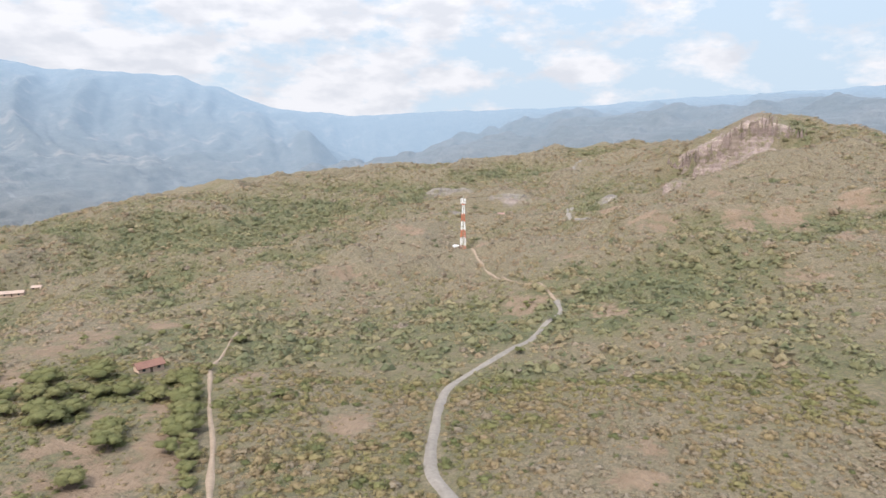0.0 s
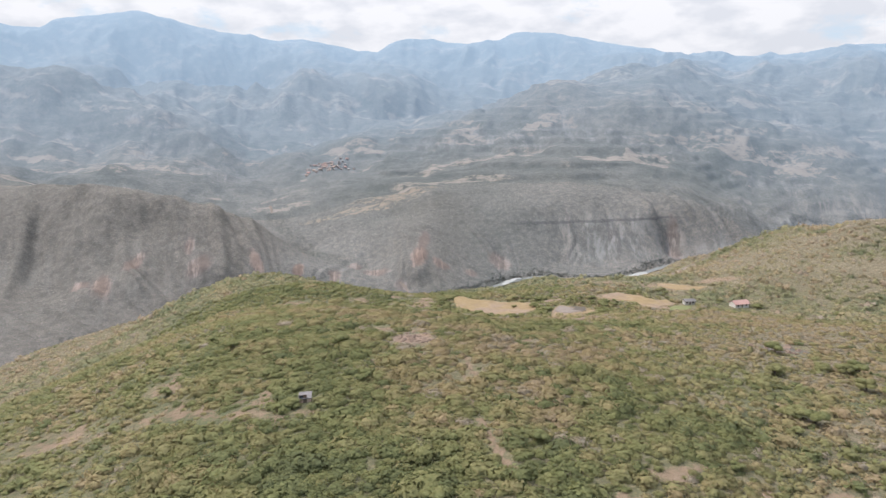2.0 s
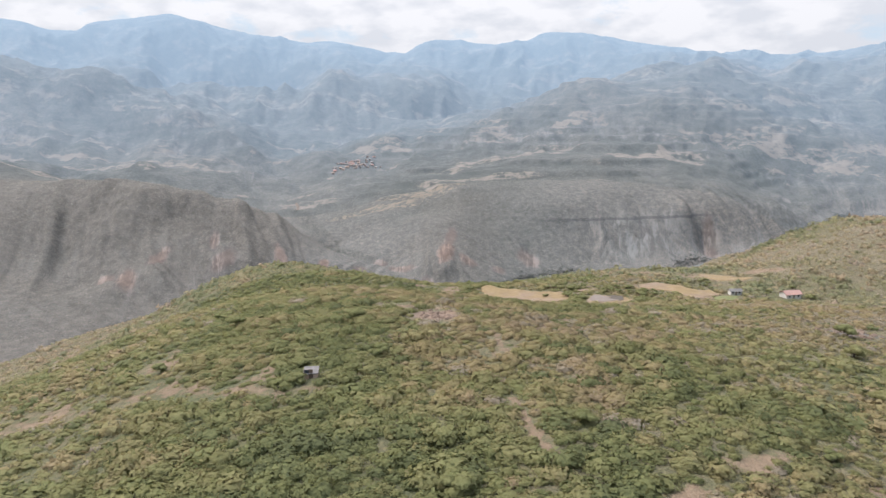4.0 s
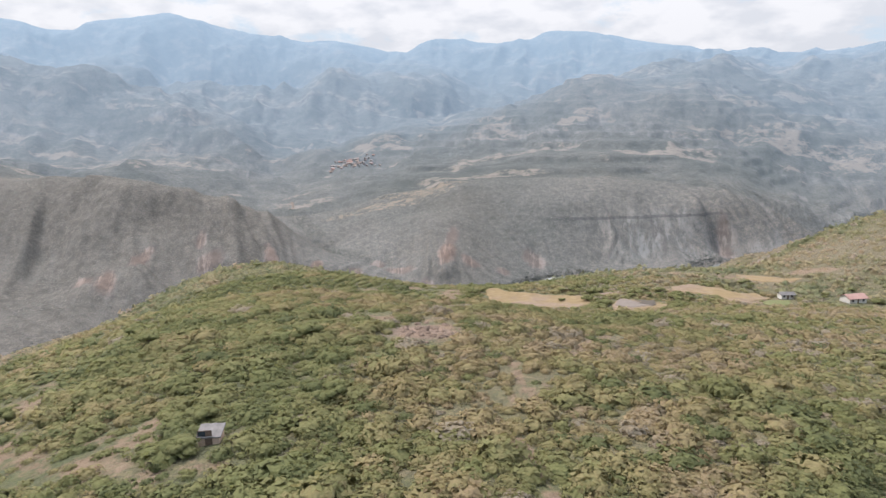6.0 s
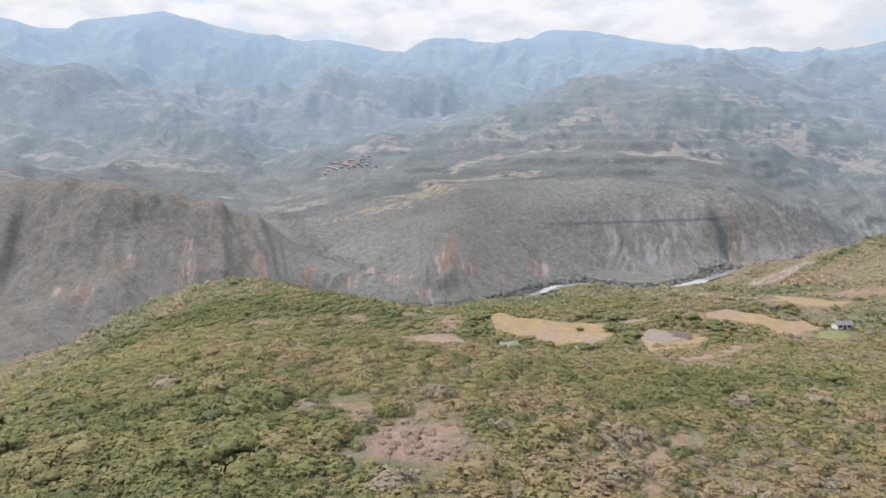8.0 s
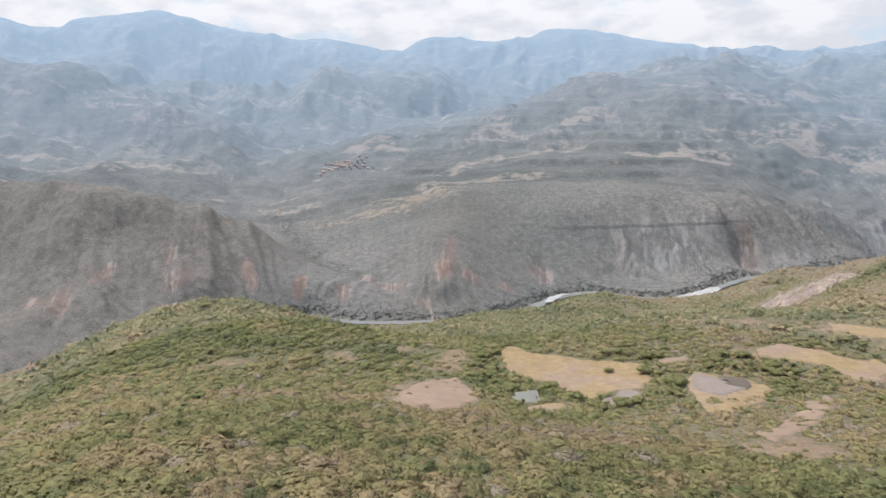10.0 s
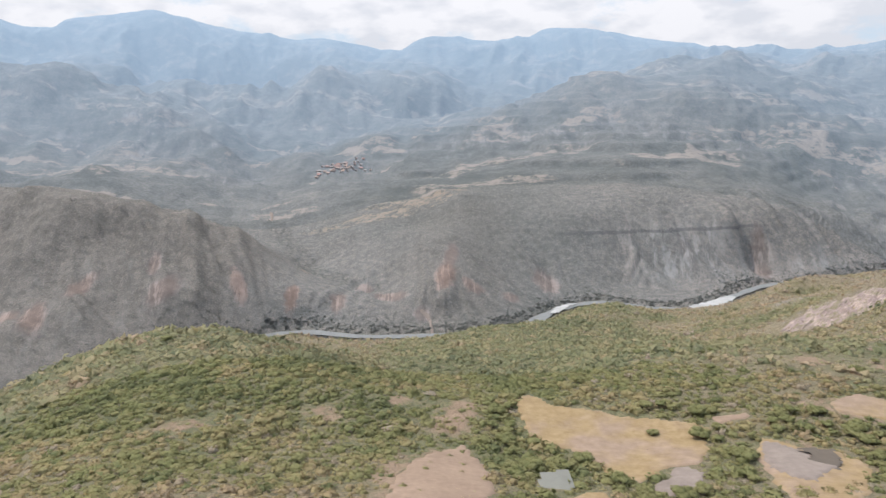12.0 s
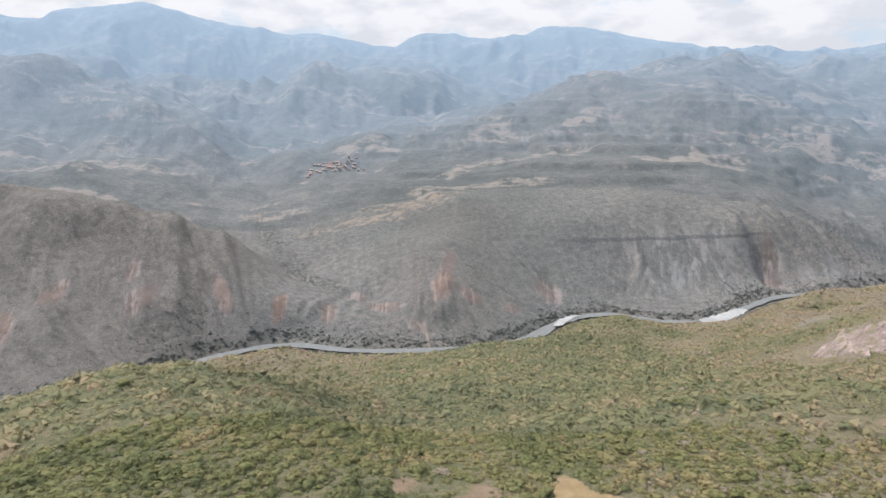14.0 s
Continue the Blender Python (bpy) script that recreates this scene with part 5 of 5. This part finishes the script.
# ---- houses ----
def house(label, w, d, h, rise, roof_material, wall_material, windows=2, shed=False, category="house", name="house"):
    """A house w metres along its ridge and d deep, about its own origin."""
    ob = thing(name, label, category)
    bm = bmesh.new()
    t = 0.25
    box(bm, -w / 2, -d / 2, -1.0, w / 2, -d / 2 + t, h)
    box(bm, -w / 2, d / 2 - t, -1.0, w / 2, d / 2, h + (rise if shed else 0))
    for x0 in (-w / 2, w / 2 - t):
        top = [(x0, -d / 2 + t, h), (x0, d / 2 - t, h + rise)] if shed else [(x0, -d / 2 + t, h), (x0, 0, h + rise), (x0, d / 2 - t, h)]
        low = [(x0, -d / 2 + t, -1.0), (x0, d / 2 - t, -1.0)]
        outline = [low[1], low[0]] + top
        a = [bm.verts.new(p) for p in outline]
        b = [bm.verts.new((p[0] + t, p[1], p[2])) for p in outline]
        bm.faces.new(a)
        bm.faces.new(b[::-1])
        for k in range(len(a)):
            j = (k + 1) % len(a)
            bm.faces.new((a[k], b[k], b[j], a[j]))
    part("wall", bm, wall_material, ob)
    e = 0.25 if shed else 0.6
    slopes = [((-d / 2 - e, h - 0.12), (d / 2 + e, h + rise + 0.14))] if shed else [((-d / 2 - e, h - e * rise / (d / 2)), (0, h + rise)), ((d / 2 + e, h - e * rise / (d / 2)), (0, h + rise))]
    for (y0, z0), (y1, z1) in slopes:
        bm = bmesh.new()
        n = max(3, int((w + 2 * e) / 0.55))
        rows = []
        for k in range(n + 1):
            xx = -w / 2 - e + (w + 2 * e) * k / n
            lift = 0.06 * (k % 2)
            rows.append([bm.verts.new((xx, yy, zz + dz + lift)) for yy, zz, dz in ((y0, z0, 0.02), (y1, z1, 0.02), (y1, z1, 0.2), (y0, z0, 0.2))])
        for a, b in zip(rows, rows[1:]):
            for k in range(4):
                j = (k + 1) % 4
                bm.faces.new((a[k], b[k], b[j], a[j]))
        bm.faces.new(rows[0][::-1])
        bm.faces.new(rows[-1])
        part("roof", bm, roof_material, ob)
    bm = bmesh.new()
    box(bm, -0.45, -d / 2 - 0.04, 0.0, 0.45, -d / 2, 2.05)
    part("door", bm, TIMBER, ob, "dark timber door")
    for k in range(windows):
        cx = (-1 if k % 2 == 0 else 1) * w * 0.3
        win = part("window", (lambda q: (box(q, cx - 0.55, -d / 2 - 0.05, 0.95, cx + 0.55, -d / 2 - 0.002, 2.0), q)[1])(bmesh.new()), TIMBER, ob)
        part("pane", (lambda q: (box(q, cx - 0.45, -d / 2 - 0.065, 1.05, cx + 0.45, -d / 2 - 0.051, 1.9), q)[1])(bmesh.new()), GLASS_DARK, win)
    return ob


house("low farmhouse with a red tile roof beside a lane", 8.5, 5, 2.3, 1.2, TILE, EARTH).matrix_basis = on_ground(193, 79, -35)
house("pale farmhouse with a faded clay roof on the plateau", 13, 5, 2.4, 1.0, CLAY, EARTH).matrix_basis = on_ground(349, 281, -60)
house("small pale outbuilding beside a farmhouse", 5, 4, 2.2, 0.8, CLAY, EARTH).matrix_basis = on_ground(359, 272, -60)
house("house with a faded pink-red hipped roof among trees", 9, 6, 2.5, 1.4, PALE_TILE, LIME).matrix_basis = on_ground(190, 306, 10)
house("small white house with a zinc roof", 6, 4, 2.2, 0.8, ZINC, LIME).matrix_basis = on_ground(163, 314, 0)
house("grey zinc-roofed shed in dense scrub", 2.7, 2.4, 1.1, 0.3, ZINC, EARTH, 1, True, "shed", "shed").matrix_basis = on_ground(-30, 92, 4)
house("pale ruined house under the tower hill", 9, 5, 2.8, 0.9, PALE_TILE, EARTH).matrix_basis = on_ground(570, -8, -75)
village_rng = random.Random(5)
village = [house("tiny village house with a pale roof", 6.5, 5, 2.8, 1.2, m, VILLAGE, 1) for m in (PALE_TILE, VILLAGE, CLAY)]
for k in range(60):
    vx, vy = -222 + village_rng.gauss(0, 30), 1640 + village_rng.gauss(0, 32)
    m = on_ground(vx, vy, village_rng.choice((0, 90, 12, 80)))
    if k < 3:
        tagged(village[k], group="village houses").matrix_basis = m
    else:
        copy_thing(village[k % 3], m)


# ---- trees ----
def tree_template(seed, spread, rise, clumps, tint, label):
    rng = random.Random(seed)
    tree = thing("tree", label, "tree", "trees on the plateau")
    bm = bmesh.new()
    fork = Vector((rng.uniform(-0.2, 0.2), rng.uniform(-0.2, 0.2), rise * 0.38))
    tube(bm, (0, 0, -0.5), fork, 0.22, 0.15)
    heads = []
    for k in range(clumps):
        a = 2 * math.pi * k / clumps + rng.uniform(-0.4, 0.4)
        r = spread * (0.15 if k == 0 else rng.uniform(0.4, 0.8))
        h = Vector((r * math.cos(a), r * math.sin(a), rise * rng.uniform(0.50, 0.80) - 0.28 * r))
        heads.append(h)
        bend = fork.lerp(h, 0.5) + Vector((0, 0, -0.15 * rise))
        tube(bm, fork, bend, 0.10, 0.07, 5)
        tube(bm, bend, h, 0.07, 0.03, 5)
    part("trunk", bm, BARK, tree, "grey-brown forked trunk")
    vs, fs, ns, base = [], [], [], 0
    for k, h in enumerate(heads):
        tv, tf, tn = bush_template(100 + seed * 17 + k, 110, 0.62, (0.06, 0.15), 0.82, 9)
        size = spread * rng.uniform(0.50, 0.78)
        vs.append(tv * size * np.array([1.15, 1.15, 0.8]) + np.array(h[:]) - np.array([0, 0, 0.2 * size]))
        fs.append(tf + base)
        ns.append(tn)
        base += len(tv)
    crown = mesh_object("crown", np.vstack(vs), np.vstack(fs), FOLIAGE)
    set_attribute(crown, "tint", np.full(base, tint))
    set_facing(crown, np.vstack(ns))
    crown.parent = tree
    return tree


TREES = [
    tree_template(1, 2.4, 2.9, 8, 0.36, "flat-crowned green thorn tree standing in scrub"),
    tree_template(2, 2.0, 3.1, 7, 0.22, "round dark green tree standing in scrub"),
    tree_template(3, 1.7, 2.6, 6, 0.40, "small bright green tree standing in scrub"),
    tree_template(4, 2.8, 3.1, 9, 0.28, "broad dark green spreading tree"),
]
SPOTS = [(-48, 132), (-47, 126), (-55, 147), (-43, 113), (-73, 162), (-33, 89), (-17, 103), (-52, 143), (-62, 146), (-34, 99), (90, 76), (86, 79), (59, 52), (175, 104), (171, 101),
         (82, 70), (137, 53), (141, 56), (133, 50), (159, 46), (135, 34), (253, 101), (223, 32), (456, 70), (452, 66), (70, 318), (73, 314), (76, 320), (104, 314), (110, 308), (113, 303), (70, 288),
         (98, 316), (90, 316), (120, 318), (58, 322), (14, 328), (15, 320), (16, 310), (16, 300), (19, 341), (35, 305), (40, 290), (43, 283), (115, 296), (108, 290), (180, 312), (184, 318), (196, 312), (199, 302)]
tree_rng = random.Random(9)
spots = list(SPOTS)
while len(spots) < 120:
    tx, ty = tree_rng.uniform(-120, 330), tree_rng.uniform(-60, 440)
    if float(lush_at(np.array([tx]), np.array([ty]))[0]) + tree_rng.uniform(-0.25, 0.25) > 0.62 and open_ground(np.array([tx]), np.array([ty]))[0] > 0.5 and in_view(np.array([tx]), np.array([ty]))[0] and math.hypot(tx + 4, ty - 138) > 20:
        spots.append((tx, ty))
# the grove round the farm
for k in range(45):
    spots.append((152 + tree_rng.gauss(0, 34), 92 + tree_rng.gauss(0, 26)))
spots = [q for q in spots if math.hypot(q[0] - 193, q[1] - 79) > 7 and math.hypot(q[0] - 151, q[1] - 79) > 4]
# hedges round the fields and ponds
for (ax, ay), (bx, by), n in (((16, 290), (19, 346), 13), ((70, 290), (80, 318), 6), ((104, 288), (113, 320), 9), ((40, 276), (60, 284), 5), ((90, 322), (112, 330), 8), ((106, 318), (126, 300), 7), ((60, 338), (84, 331), 5), ((156, 330), (162, 360), 6), ((24, 300), (34, 300), 5)):
    for k in range(n):
        w = (k + tree_rng.uniform(-0.3, 0.3)) / n
        spots.append((ax + (bx - ax) * w + tree_rng.gauss(0, 1.6), ay + (by - ay) * w + tree_rng.gauss(0, 1.6)))
# a hedge of trees along the lane
for k in range(16):
    spots.append((112 + 5.0 * k + tree_rng.uniform(-1, 1), 16.5 + 2.9 * k + tree_rng.uniform(-0.8, 0.8)))
for k, (tx, ty) in enumerate(spots):
    q = k % 4 if k >= len(SPOTS) else (1, 3, 1, 0)[k % 4]
    m = on_ground(tx, ty, tree_rng.uniform(0, 360)) @ Matrix.Scale(tree_rng.uniform(0.55, 1.0) * (1.75 if math.hypot(tx - 152, ty - 92) < 70 else 0.95), 4)
    if k < 4:
        TREES[k].matrix_basis = m
    else:
        copied = copy_thing(TREES[q], m)
        copied.matrix_basis = m


# ---- boulders ----
def boulder_template(seed):
    bm = bmesh.new()
    bmesh.ops.create_icosphere(bm, subdivisions=2, radius=1)
    for v in bm.verts:
        d = v.co.normalized()
        v.co = d * (0.75 + 0.5 * noise.cell(d * 1.7 + Vector((seed, 3, 1))) * 0.5 + 0.25 * noise.noise(d * 1.9 + Vector((0, seed, 0))))
        v.co.z *= 0.75
    return bm


BOULDERS = []
for k in range(4):
    bo = part("boulder", boulder_template(3 * k + 1), STONE)
    BOULDERS.append(tagged(bo, "weathered reddish-brown boulder on bare ground", "boulder", "boulders on the knoll"))
rock_rng = random.Random(3)
for k in range(110):
    if k < 62:
        bx, by, s = -3 + rock_rng.gauss(0, 4.5), 138 + rock_rng.gauss(0, 4.5), rock_rng.uniform(0.5, 1.25)
    elif k < 96:
        bx, by, s = 124 + rock_rng.gauss(0, 4.5), 150 + rock_rng.gauss(0, 4.0), rock_rng.uniform(0.6, 1.7)
    else:
        bx, by, s = 58 + rock_rng.gauss(0, 3.5), 316 + rock_rng.gauss(0, 1.5), rock_rng.uniform(0.4, 0.9)
    m = on_ground(bx, by, rock_rng.uniform(0, 360), 0.2 * s) @ Matrix.Scale(s, 4)
    if k < 4:
        BOULDERS[k].matrix_basis = m
    else:
        copy_thing(BOULDERS[k % 4], m).matrix_basis = m
